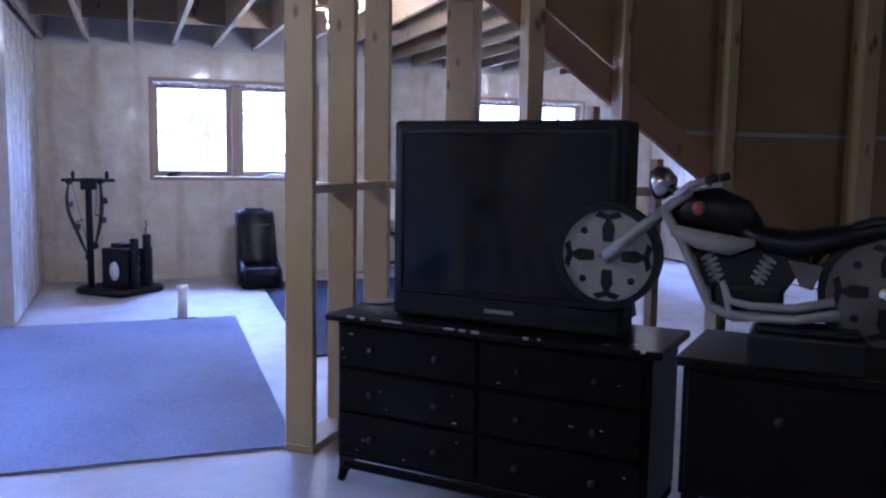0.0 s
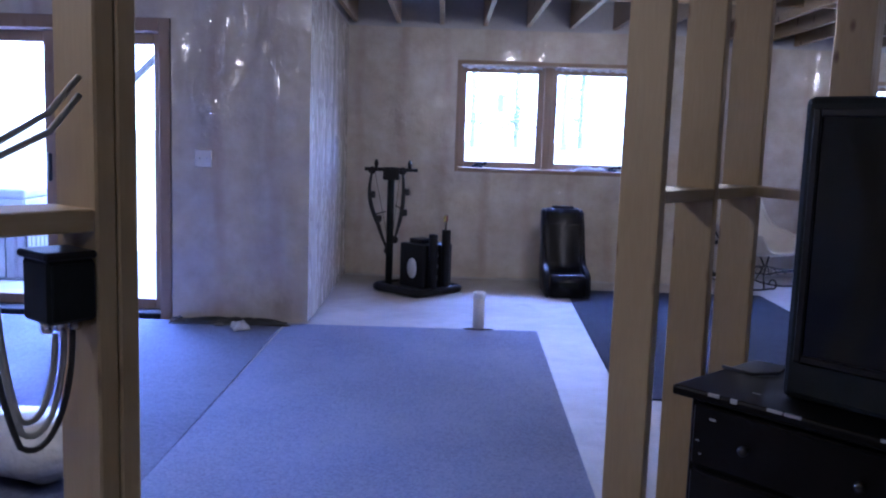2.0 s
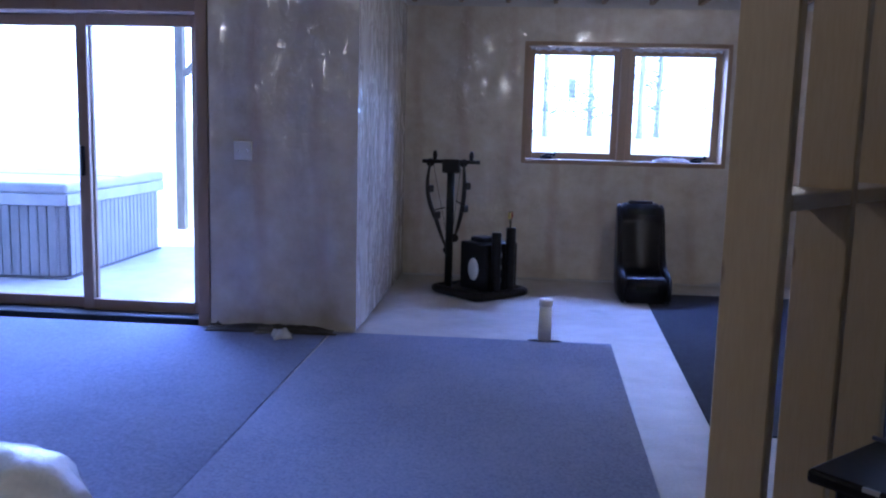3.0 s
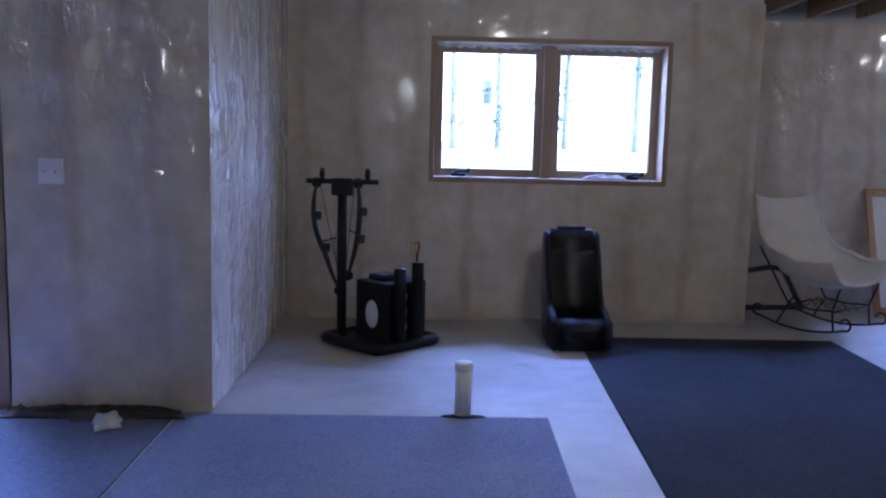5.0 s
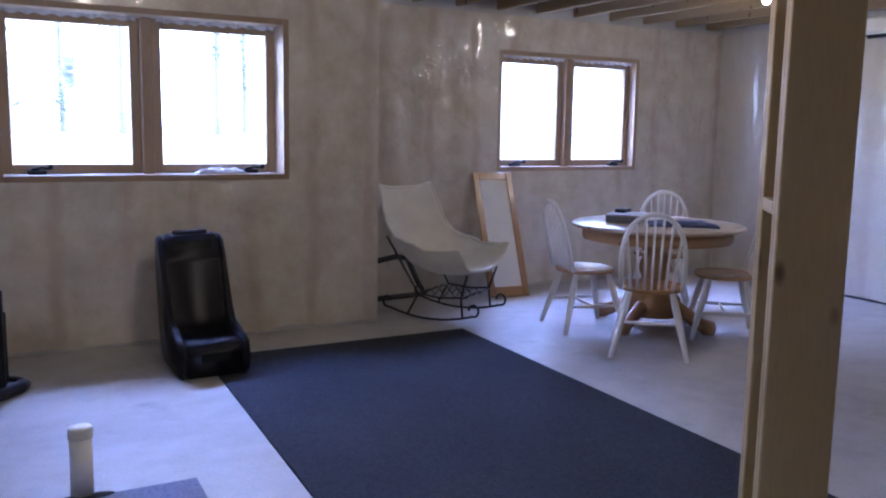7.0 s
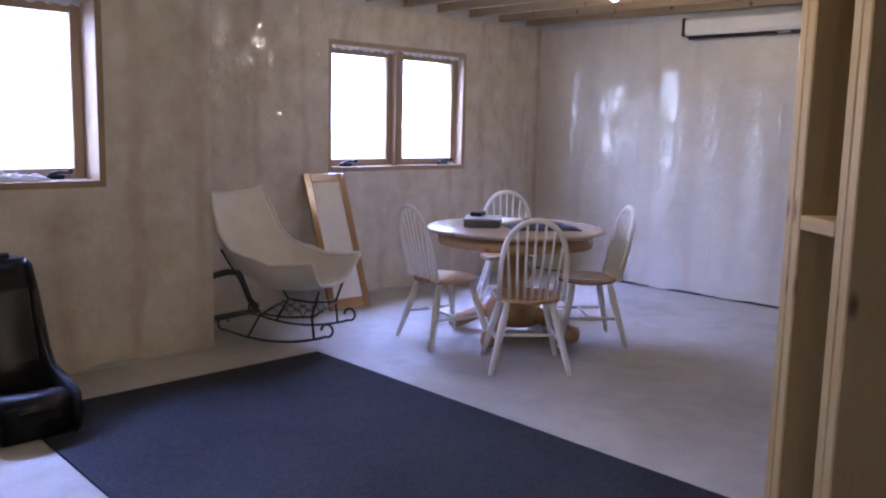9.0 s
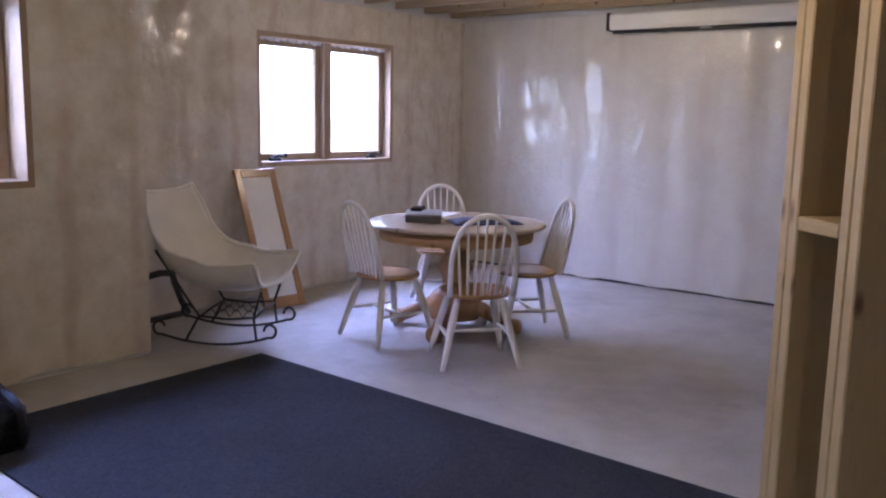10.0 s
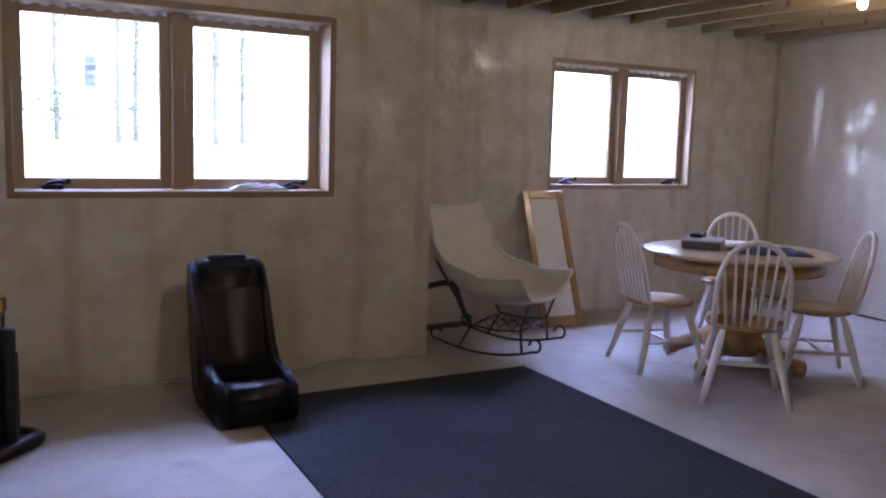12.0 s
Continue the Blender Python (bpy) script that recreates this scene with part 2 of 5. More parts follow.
leaf_mat.set("Transmission Weight", 0.3).set("IOR", 1.1)
LEAF = leaf_mat.m
SCREEN_GLASS = mottled("tube_glass", (0.002, 0.0025, 0.003), (0.004, 0.0045, 0.005), 3, 0.12, fine=20, bump=0.0).m
sticker_mat = mottled("sticker", (0.70, 0.74, 0.80), (0.80, 0.83, 0.88), 60, 0.8, fine=80, bump=0.0)
sticker_mat.set("Transmission Weight", 0.5).set("IOR", 1.1)
STICKER = sticker_mat.m
FILM = mottled("milky_film", (0.50, 0.51, 0.52), (0.66, 0.66, 0.66), 12, 0.2, fine=40, bump=0.5, dist=0.01).m

glass = Mat("window_glass", 0.02)
glass.set("Transmission Weight", 1.0).set("IOR", 1.02).set("Base Color", (0.95, 0.97, 1.0, 1))
GLASS = glass.m
clear = Mat("clear_film", 0.12)
clear.set("Transmission Weight", 0.85).set("IOR", 1.2).set("Base Color", (0.85, 0.86, 0.9, 1))
clear.bump(clear.noise(14, 5), 0.6, 0.01)
CLEAR = clear.m
bulb_mat = Mat("lit_bulb")
bulb_mat.set("Emission Color", (1.0, 0.86, 0.62, 1)).set("Emission Strength", 14.0)
BULB = bulb_mat.m


def carpet(name, c0, c1, pile=420):
    m = Mat(name, 0.95, 0.0, 0.15)
    fine, mid, big = m.noise(pile, 3), m.noise(26, 4), m.noise(1.6, 4)
    grit = m.noise(70, 2)
    f = m.math("ADD", m.math("MULTIPLY", fine, 0.25), m.math("ADD", m.math("MULTIPLY", grit, 0.4), m.math("ADD", m.math("MULTIPLY", mid, 0.15), m.math("MULTIPLY", big, 0.2))))
    m.color(m.ramp(f, [(0.38, c0), (0.62, c1)]))
    m.bump(fine, 0.7, 0.004)
    return m.m


CARPET_BLUE = carpet("carpet_blue_grey", (0.17, 0.185, 0.275), (0.29, 0.31, 0.43))
CARPET_DOOR = carpet("carpet_blue_dark", (0.11, 0.12, 0.18), (0.20, 0.21, 0.29))
CARPET_NAVY = carpet("carpet_charcoal", (0.019, 0.021, 0.029), (0.049, 0.052, 0.066))


def poly_sheet(name, gloss, fall=0.22, slack=1.0, pale=0.0, folds=0.085, facets=0.5):
    """Clear polythene stapled over insulation batts: pale fibre, soft pinkish bands at the studs, a glossy film with folds and creases."""
    m = Mat(name, 0.65, 0.0, 0.3)
    sep = m.n.new("ShaderNodeSeparateXYZ")
    m.l.new(m.tc.outputs["UV"], sep.inputs[0])
    wob = m.math("MULTIPLY", m.noise(1.3, 3, (1, 0.7, 1), "UV"), 0.24)
    cell = m.math("ABSOLUTE", m.math("SUBTRACT", m.math("FRACT", m.math("DIVIDE", m.math("ADD", sep.outputs[0], wob), 0.406)), 0.5))
    stud = m.ramp(cell, [(0.36, (0, 0, 0)), (0.44, (0.75, 0.75, 0.75)), (0.5, (1, 1, 1))])
    fibre = m.noise(5.5, 6, (1, 1, 1), "UV", 0.6)
    cloud = m.ramp(m.noise(1.9, 3, (1, 0.8, 1), "UV"), [(0.38, (0, 0, 0)), (0.60, (1, 1, 1))])
    blotch = m.ramp(m.noise(3.3, 5, (1, 0.9, 1), "UV", 0.6), [(0.46, (0, 0, 0)), (0.68, (1, 1, 1))])
    base = m.ramp(fibre, [(0.28, (0.50, 0.44, 0.335)), (0.50, (0.60, 0.55, 0.45)), (0.72, (0.68, 0.645, 0.565))])
    base = m.mix(base, (0.44, 0.325, 0.25), m.math("MULTIPLY", stud, m.math("ADD", m.math("MULTIPLY", cloud, 0.52), 0.10)))
    base = m.mix(base, (0.52, 0.43, 0.345), m.math("MULTIPLY", blotch, 0.30))
    m.color(m.mix(base, (0.62, 0.60, 0.57), pale))
    m.bump(m.noise(9, 4, (1, 0.8, 1), "UV"), 0.25, 0.02)
    drape = m.math("MULTIPLY", m.noise(2.3, 2, (1, 0.40, 1), "UV", 0.4, 0.4), 0.034)
    ridge = m.math("ABSOLUTE", m.math("SUBTRACT", m.noise(5.0, 1, (1, fall, 1) if fall < 1 else (0.4, fall, 1), "UV", 0.4, 0.5), 0.5))
    patch = m.ramp(m.noise(1.7, 2, (1, 0.9, 1), "UV"), [(0.42, (0, 0, 0)), (0.60, (1, 1, 1))])
    spots = m.ramp(m.noise(3.6, 3, (1.3, 0.7, 1), "UV"), [(0.46, (0, 0, 0)), (0.60, (1, 1, 1))])
    v = m.n.new("ShaderNodeTexVoronoi")
    v.feature, v.inputs["Scale"].default_value = "DISTANCE_TO_EDGE", 4.2
    m.l.new(m.coords((0.75, 1.25, 1), "UV"), v.inputs["Vector"])
    crease = m.math("MULTIPLY", m.math("MINIMUM", v.outputs["Distance"], 0.07), 0.05)
    crinkle = m.math("MULTIPLY", m.math("MULTIPLY", spots, m.noise(24, 2, (1, 0.6, 1), "UV", 0.5, 0.8)), 0.018)
    warp = m.n.new("ShaderNodeVectorMath")
    warp.operation = "MULTIPLY_ADD"
    wn_ = m.n.new("ShaderNodeTexNoise")
    wn_.inputs["Scale"].default_value = 7.0
    m.l.new(m.tc.outputs["UV"], wn_.inputs["Vector"])
    m.l.new(wn_.outputs["Color"], warp.inputs[0])
    warp.inputs[1].default_value = (0.12, 0.12, 0.0)
    m.l.new(m.coords((1, 0.75, 1), "UV"), warp.inputs[2])
    fv = m.n.new("ShaderNodeTexVoronoi")
    fv.inputs["Scale"].default_value = 22.0
    m.l.new(warp.outputs[0], fv.inputs["Vector"])
    away = m.n.new("ShaderNodeVectorMath")
    away.operation = "SUBTRACT"
    m.l.new(warp.outputs[0], away.inputs[0])
    m.l.new(fv.outputs["Position"], away.inputs[1])
    tilt = m.n.new("ShaderNodeVectorMath")
    tilt.operation = "SUBTRACT"
    m.l.new(fv.outputs["Color"], tilt.inputs[0])
    tilt.inputs[1].default_value = (0.5, 0.5, 0.5)
    dot = m.n.new("ShaderNodeVectorMath")
    dot.operation = "DOT_PRODUCT"
    m.l.new(away.outputs[0], dot.inputs[0])
    m.l.new(tilt.outputs[0], dot.inputs[1])
    facet = m.math("MULTIPLY", m.math("MULTIPLY", dot.outputs["Value"], spots), facets)
    h = m.math("ADD", m.math("ADD", drape, m.math("MULTIPLY", m.math("MULTIPLY", ridge, patch), folds)), m.math("ADD", m.math("MULTIPLY", crease, patch), m.math("ADD", facet, crinkle)))
    m.set("Coat Weight", gloss).set("Coat Roughness", 0.16).set("Coat IOR", 1.75)
    b2 = m.n.new("ShaderNodeBump")
    b2.inputs["Strength"].default_value, b2.inputs["Distance"].default_value = 1.0, slack
    m.l.new(h, b2.inputs["Height"])
    m.l.new(b2.outputs["Normal"], m.p.inputs["Coat Normal"])
    return m.m


POLY = poly_sheet("polythene_on_insulation", 1.0)
POLY_TAUT = poly_sheet("taut_polythene", 1.0, 0.7, 0.9, 0.3, 0.015, 0.75)
POLY_LOOSE = poly_sheet("loose_polythene", 1.0, 0.16, 1.0, 0.6, 0.12, 0.22)

# ---- setting ----
CEIL = 2.40
W1Y, W2Y, W0Y, EX, STEPX = -0.20, 0.60, -2.49, 7.60, 3.45
WEST, SOUTH = -3.8, -11.6
WIN1 = (1.07, 2.78, 1.06, 2.06)
WIN2 = (4.98, 6.50, 1.06, 2.05)
DOOR = (-2.86, -1.00, 0.02, 2.03)


def walled(name, along, a, b, face, back, hole, label):
    """A wall along x or y from a to b, room face at face, with an opening (from, to, sill, head) through it."""
    bm = bmesh.new()
    top = CEIL + 0.30
    lo, hi = min(face, back), max(face, back)

    def put(p, q, z0, z1):
        if q - p > 1e-4 and z1 - z0 > 1e-4:
            if along == "x":
                box(bm, p, q, lo, hi, z0, z1)
            else:
                box(bm, lo, hi, p, q, z0, z1)
    if hole:
        put(a, hole[0], -0.3, top), put(hole[1], b, -0.3, top)
        put(hole[0], hole[1], -0.3, hole[2]), put(hole[0], hole[1], hole[3], top)
    else:
        put(a, b, -0.3, top)
    return structure(name, bm, BASE_WALL, label, "wall")


def sheet(name, along, a, b, face, into, hole, seed, label, z0=0.015, z1=CEIL - 0.03, loose=1.0):
    """A polythene sheet just proud of a wall: pillows between studs, folds, a ragged foot; into: +1 or -1, the way the room lies."""
    bm = bmesh.new()
    uv = bm.loops.layers.uv.new("UVMap")
    step = 0.035
    us = sorted(set([round(a + (b - a) * i / max(1, int((b - a) / step)), 4) for i in range(int((b - a) / step) + 1)] + ([hole[0], hole[1]] if hole else []) + [b]))
    zs = sorted(set([round(z0 + (z1 - z0) * i / 60, 4) for i in range(61)] + ([hole[2], hole[3]] if hole else [])))

    def off(u, z):
        pillow = abs(math.sin(math.pi * (u + 0.05 * noise.noise((u * 0.9, z * 0.8, seed))) / 0.406)) ** 1.5 * 0.012
        limp = max(0.25, 1.25 - 0.55 * z)
        fold = limp * (noise.noise((u * 4.5, z * 0.9, seed + 3)) * 0.011 + noise.noise((u * 11 + z * 2.5, z * 2.6, seed + 9)) * 0.004)
        slack = max(0.0, 0.25 - z) * 0.12 * max(0.0, noise.noise((u * 4, z, seed + 20)) + 0.15)
        near = min(1.0, (u - a) / 0.12, (b - u) / 0.12)
        return 0.012 + loose * max(0.0, near) * (pillow + fold + slack)

    grid = {}
    for i, u in enumerate(us):
        for j, z in enumerate(zs):
            d = face + into * max(0.005, off(u, z))
            zz = z + (0.03 * noise.noise((u * 3, 0, seed + 30)) if j == 0 else 0)
            zz = max(0.006, zz)
            grid[i, j] = bm.verts.new((u, d, zz) if along == "x" else (d, u, zz))
    for i in range(len(us) - 1):
        for j in range(len(zs) - 1):
            if hole and hole[0] - 1e-4 <= us[i] and us[i + 1] <= hole[1] + 1e-4 and hole[2] - 1e-4 <= zs[j] and zs[j + 1] <= hole[3] + 1e-4:
                continue
            f = bm.faces.new((grid[i, j], grid[i + 1, j], grid[i + 1, j + 1], grid[i, j + 1]))
            for lp, (p, q) in zip(f.loops, ((i, j), (i + 1, j), (i + 1, j + 1), (i, j + 1))):
                lp[uv].uv = (us[p] + seed * 1.37, zs[q])
    return structure(name, bm, {"sheet_return": POLY_TAUT, "sheet_east": POLY_LOOSE}.get(name, POLY), label, "wall covering", smooth=True)


walled("wall_window", "x", 0.0, STEPX, W1Y, W1Y + 0.34, WIN1, "insulated basement wall with a double casement window")
walled("wall_recess_side", "y", W1Y + 0.34, W2Y + 0.34, STEPX, STEPX - 0.3, None, "short return of the insulated basement wall")
walled("wall_recess", "x", STEPX, EX, W2Y, W2Y + 0.34, WIN2, "recessed insulated wall with a second window")
walled("wall_east", "y", SOUTH, W2Y + 0.34, EX, EX + 0.3, None, "foundation wall behind polythene")
walled("wall_return", "y", W0Y, W1Y + 0.34, 0.0, -0.28, None, "return wall beside the patio door wall")
walled("wall_door", "x", WEST, -0.28, W0Y, W0Y + 0.30, DOOR, "insulated wall with a sliding patio door")
walled("wall_west", "y", SOUTH, W0Y + 0.3, WEST, WEST - 0.3, None, "plain foundation wall")
walled("wall_south", "x", WEST - 0.3, EX + 0.3, SOUTH, SOUTH - 0.3, None, "plain foundation wall")

sheet("sheet_window_wall", "x", 0.0, STEPX + 0.012, W1Y, -1, (1.045, 2.805, 1.035, 2.085), 1, "wrinkled clear polythene over insulation round a window")
sheet("sheet_recess_side", "y", W1Y - 0.012, W2Y, STEPX, 1, None, 2, "wrinkled clear polythene on a wall return")
sheet("sheet_recess", "x", STEPX, EX, W2Y, -1, (4.955, 6.525, 1.035, 2.075), 3, "wrinkled clear polythene over insulation round a window")
sheet("sheet_east", "y", -8.0, W2Y, EX, -1, None, 4, "loose shiny polythene over insulation", loose=1.5)
sheet("sheet_return", "y", W0Y - 0.012, W1Y, 0.0, 1, None, 5, "shiny wrinkled polythene on a return wall", loose=0.35)
sheet("sheet_door_wall", "x", WEST, 0.012, W0Y, -1, (-2.92, -0.94, 0.0, 2.09), 6, "wrinkled polythene over insulation beside the patio door")

bm = bmesh.new()
box(bm, WEST - 0.3, EX + 0.3, SOUTH - 0.3, W2Y + 0.34, -0.30, 0.0)
structure("floor", bm, CONCRETE, "bare pale grey concrete basement floor", "floor")
bm = bmesh.new()
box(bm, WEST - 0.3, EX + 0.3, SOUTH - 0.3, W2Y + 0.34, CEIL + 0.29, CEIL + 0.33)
# The darkness of the gaps between joists is put into the plate's colour.
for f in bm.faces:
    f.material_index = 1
for k in range(30):
    x = WEST + 0.2 + 0.406 * k
    if x < EX:
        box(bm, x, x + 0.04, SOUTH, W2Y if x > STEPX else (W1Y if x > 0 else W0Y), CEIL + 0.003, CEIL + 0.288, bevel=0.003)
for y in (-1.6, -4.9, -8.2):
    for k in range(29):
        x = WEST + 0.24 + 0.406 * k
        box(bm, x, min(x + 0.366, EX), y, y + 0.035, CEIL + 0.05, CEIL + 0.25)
structure("ceiling", bm, [JOIST, SUBFLOOR], "open ceiling of pine joists under a subfloor coloured dark for the gaps", "ceiling")


# Added strips; the east one is dark to draw the shaded gap under the sheet.
for nm, x0, x1, y0, y1 in (("east", EX - 0.03, EX - 0.002, -8.0, W2Y - 0.03), ("recess", STEPX + 0.03, EX - 0.03, W2Y - 0.03, W2Y - 0.002), ("window", 0.03, STEPX, W1Y - 0.03, W1Y - 0.002),
                           ("door", -0.93, 0.0, W0Y - 0.03, W0Y - 0.002)):
    bm = bmesh.new()
    box(bm, x0, x1, y0, y1, 0.0, 0.014, 0.003)
    structure("foot_strip_" + nm, bm, DARK_CABLE if nm == "east" else BASE_WALL, "thin added strip along the wall foot, dark in the east for the gap", "sill strip")


def slab(name, corners, z, material, label):
    bm = bmesh.new()
    lo = [bm.verts.new((x, y, 0.002)) for x, y in corners]
    hi = [bm.verts.new((x + 0.004 * (0.5 if k in (0, 3) else -0.5), y, z)) for k, (x, y) in enumerate(corners)]
    bm.faces.new(hi)
    for k in range(4):
        bm.faces.new((lo[k], lo[(k + 1) % 4], hi[(k + 1) % 4], hi[k]))
    return solid(name, bm, material, label, "carpet")


slab("carpet", [(-0.17, -5.78), (1.55, -5.78), (1.64, -2.53), (-0.13, -2.55)], 0.012, CARPET_BLUE, "loose piece of blue-grey carpet laid on concrete")
slab("carpet", [(WEST + 0.02, -9.4), (-0.185, -9.4), (-0.15, -2.53), (WEST + 0.02, -2.53)], 0.009, CARPET_DOOR, "dark blue-grey carpet by the patio door")
slab("carpet", [(1.93, -4.08), (3.77, -4.08), (3.88, -0.73), (2.09, -0.75)], 0.011, CARPET_NAVY, "loose piece of dark charcoal carpet on concrete")


def casement(name, hole, face, glass_y, label, sticker=False):
    """A twin casement window: jamb lining, casing, mullion, two sashes with panes, crank handles."""
    x0, x1, z0, z1 = hole
    w = thing(name, pose(0, 0, 0), label, "window")
    w["kind"] = "structure"
    bm = bmesh.new()
    d0, d1 = face - 0.012, glass_y + 0.03
    box(bm, x0 - 0.026, x0 + 0.012, d0, d1, z0 - 0.026, z1 + 0.026, 0.003)
    box(bm, x1 - 0.012, x1 + 0.026, d0, d1, z0 - 0.026, z1 + 0.026, 0.003)
    box(bm, x0 + 0.012, x1 - 0.012, d0, d1, z1 - 0.012, z1 + 0.026, 0.003)
    part("window_frame", bm, TRIM, w)
    bm = bmesh.new()
    box(bm, x0 + 0.012, x1 - 0.012, d0 - 0.008, d1, z0 - 0.026, z0 + 0.012, 0.004)
    part("window_sill", bm, TRIM, w)
    mid = (x0 + x1) / 2
    bm = bmesh.new()
    box(bm, mid - 0.035, mid + 0.035, glass_y - 0.07, d1, z0 + 0.012, z1 - 0.012, 0.005)
    part("mullion", bm, TRIM, w)
    for a, b in ((x0 + 0.014, mid - 0.037), (mid + 0.037, x1 - 0.014)):
        bm = bmesh.new()
        s = 0.058
        y0, y1 = glass_y - 0.022, glass_y + 0.022
        box(bm, a, a + s, y0, y1, z0 + 0.014, z1 - 0.014, 0.004)
        box(bm, b - s, b, y0, y1, z0 + 0.014, z1 - 0.014, 0.004)
        box(bm, a + s, b - s, y0, y1, z1 - 0.014 - s, z1 - 0.014, 0.004)
        box(bm, a + s, b - s, y0, y1, z0 + 0.014, z0 + 0.014 + s, 0.004)
        sash = part("sash", bm, TRIM, w)
        bm = bmesh.new()
        box(bm, a + s - 0.004, b - s + 0.004, glass_y - 0.003, glass_y + 0.003, z0 + 0.068, z1 - 0.068)
        pane = part("pane", bm, GLASS, sash)
        pane.visible_shadow = False
    for a, b in ((x0 + 0.03, mid - 0.06), (mid + 0.06, x1 - 0.03)):
        bm = bmesh.new()
        n = 60
        for lo_z, hi_z in ((z1 - 0.036, z1 - 0.014),):
            low, high = [], []
            for i in range(n + 1):
                u = a + (b - a) * i / n
                d = glass_y - 0.05 + 0.016 * math.sin(i * 0.9 + 1.3 * math.sin(i * 0.31))
                low.append(bm.verts.new((u, d, lo_z + 0.008 * math.sin(i * 0.9)))), high.append(bm.verts.new((u, d - 0.014, hi_z)))
            for i in range(n):
                bm.faces.new((low[i], low[i + 1], high[i + 1], high[i]))
        part("film_fold", bm, FILM, w, "gathered shiny film along the window head", True)
    for cx in (x0 + 0.20, x1 - 0.20):
        bm = bmesh.new()
        box(bm, cx - 0.055, cx + 0.055, glass_y - 0.075, glass_y - 0.03, z0 + 0.013, z0 + 0.04, 0.008)
        tube(bm, [(cx - 0.03, glass_y - 0.06, z0 + 0.04), (cx + 0.02, glass_y - 0.085, z0 + 0.055), (cx + 0.075, glass_y - 0.095, z0 + 0.05)], 0.009, 8)
        lathe(bm, [(0.012, 0), (0.015, 0.01), (0.012, 0.028)], 10, pose(cx + 0.075, glass_y - 0.095, z0 + 0.045))
        part("crank_handle", bm, BLACK, w, "black folding crank handle")
    return w


casement("window_1", WIN1, W1Y, 0.0, "pine double casement window with black crank handles")
casement("window_2", WIN2, W2Y, 0.70, "pine double casement window with black crank handles")


def patio_door():
    x0, x1, z0, z1 = DOOR
    w = thing("door_1", pose(0, 0, 0), "closed sliding glass patio door in a timber frame", "sliding door")
    w["kind"] = "structure"
    y0, y1 = W0Y - 0.015, W0Y + 0.24
    bm = bmesh.new()
    box(bm, x0 - 0.05, x0 + 0.03, y0, y1, 0.0, z1 + 0.06, 0.004)
    box(bm, x1 - 0.03, x1 + 0.05, y0, y1, 0.0, z1 + 0.06, 0.004)
    box(bm, x0 + 0.03, x1 - 0.03, y0, y1, z1 - 0.03, z1 + 0.06, 0.004)
    part("door_frame", bm, TRIM, w)
    bm = bmesh.new()
    box(bm, x0 + 0.03, x1 - 0.03, y0, y1, 0.0, 0.045, 0.006)
    part("threshold", bm, GREY_CASE, w, "dark metal threshold")
    mid = -1.84
    for a, b, yy in ((x0 + 0.032, mid + 0.04, W0Y + 0.17), (mid - 0.04, x1 - 0.032, W0Y + 0.12)):
        bm = bmesh.new()
        s = 0.075
        box(bm, a, a + s, yy, yy + 0.04, 0.047, z1 - 0.032, 0.005)
        box(bm, b - s, b, yy, yy + 0.04, 0.047, z1 - 0.032, 0.005)
        box(bm, a + s, b - s, yy, yy + 0.04, z1 - 0.032 - s, z1 - 0.032, 0.005)
        box(bm, a + s, b - s, yy, yy + 0.04, 0.047, 0.047 + s, 0.005)
        leaf = part("door_panel", bm, TRIM, w)
        bm = bmesh.new()
        box(bm, a + s - 0.004, b - s + 0.004, yy + 0.016, yy + 0.024, 0.118, z1 - 0.10)
        pane = part("pane", bm, GLASS, leaf)
        pane.visible_shadow = False
    bm = bmesh.new()
    box(bm, mid - 0.015, mid + 0.01, W0Y + 0.085, W0Y + 0.119, 0.95, 1.15, 0.008)
    part("door_handle", bm, BLACK, w, "black pull handle")


patio_door()

# ---- stud walls ----
U = Vector((0.64, 0.768, 0))
TURN = math.degrees(math.atan2(U.y, U.x))
A0 = Vector((1.546, -5.86, 0))


def wall_pose(s, lat=0.0, z=0.0):
    """A pose on the slanting stud wall: x along the wall, y to its north-west side."""
    nrm = Vector((0.768, -0.64, 0))
    p = A0 + U * s + nrm * lat
    return pose(p.x, p.y, z, 0, 0, TURN)


def stud(parent, m, length, w=0.038, d=0.14, name="stud"):
    bm = bmesh.new()
    box(bm, 0, w, -d / 2, d / 2, 0, length, 0.004)
    ob = part(name, bm, PINE, parent)
    ob.matrix_basis = m
    return ob


frame_a = tagged(new("stud_wall"), "unclad slanting pine stud wall with blocking", "stud wall", kind="structure")
PL = 0.038
for s in (0.0, 0.406, 0.812, 2.31, 2.35):
    stud(frame_a, wall_pose(s, 0, PL + 0.001), CEIL - 3 * PL - 0.004)


LW = -0.206
for s in (-1.64, -1.68, -2.09, -2.5, -2.91):
    stud(frame_a, wall_pose(s, LW, PL + 0.001), CEIL - 3 * PL - 0.004)
for s in (2.06, 2.10):
    stud(frame_a, wall_pose(s, 0.022, PL + 0.001), CEIL - 3 * PL - 0.004, d=0.184)


def lying(parent, s0, s1, z, name, lat=0.0, d=0.14, h=0.038):
    bm = bmesh.new()
    box(bm, 0, h, -d / 2, d / 2, 0, s1 - s0, 0.003)
    ob = part(name, bm, PINE, parent)
    ob.matrix_basis = wall_pose(s0, lat, z + h) @ pose(0, 0, 0, 0, 90, 0)
    return ob


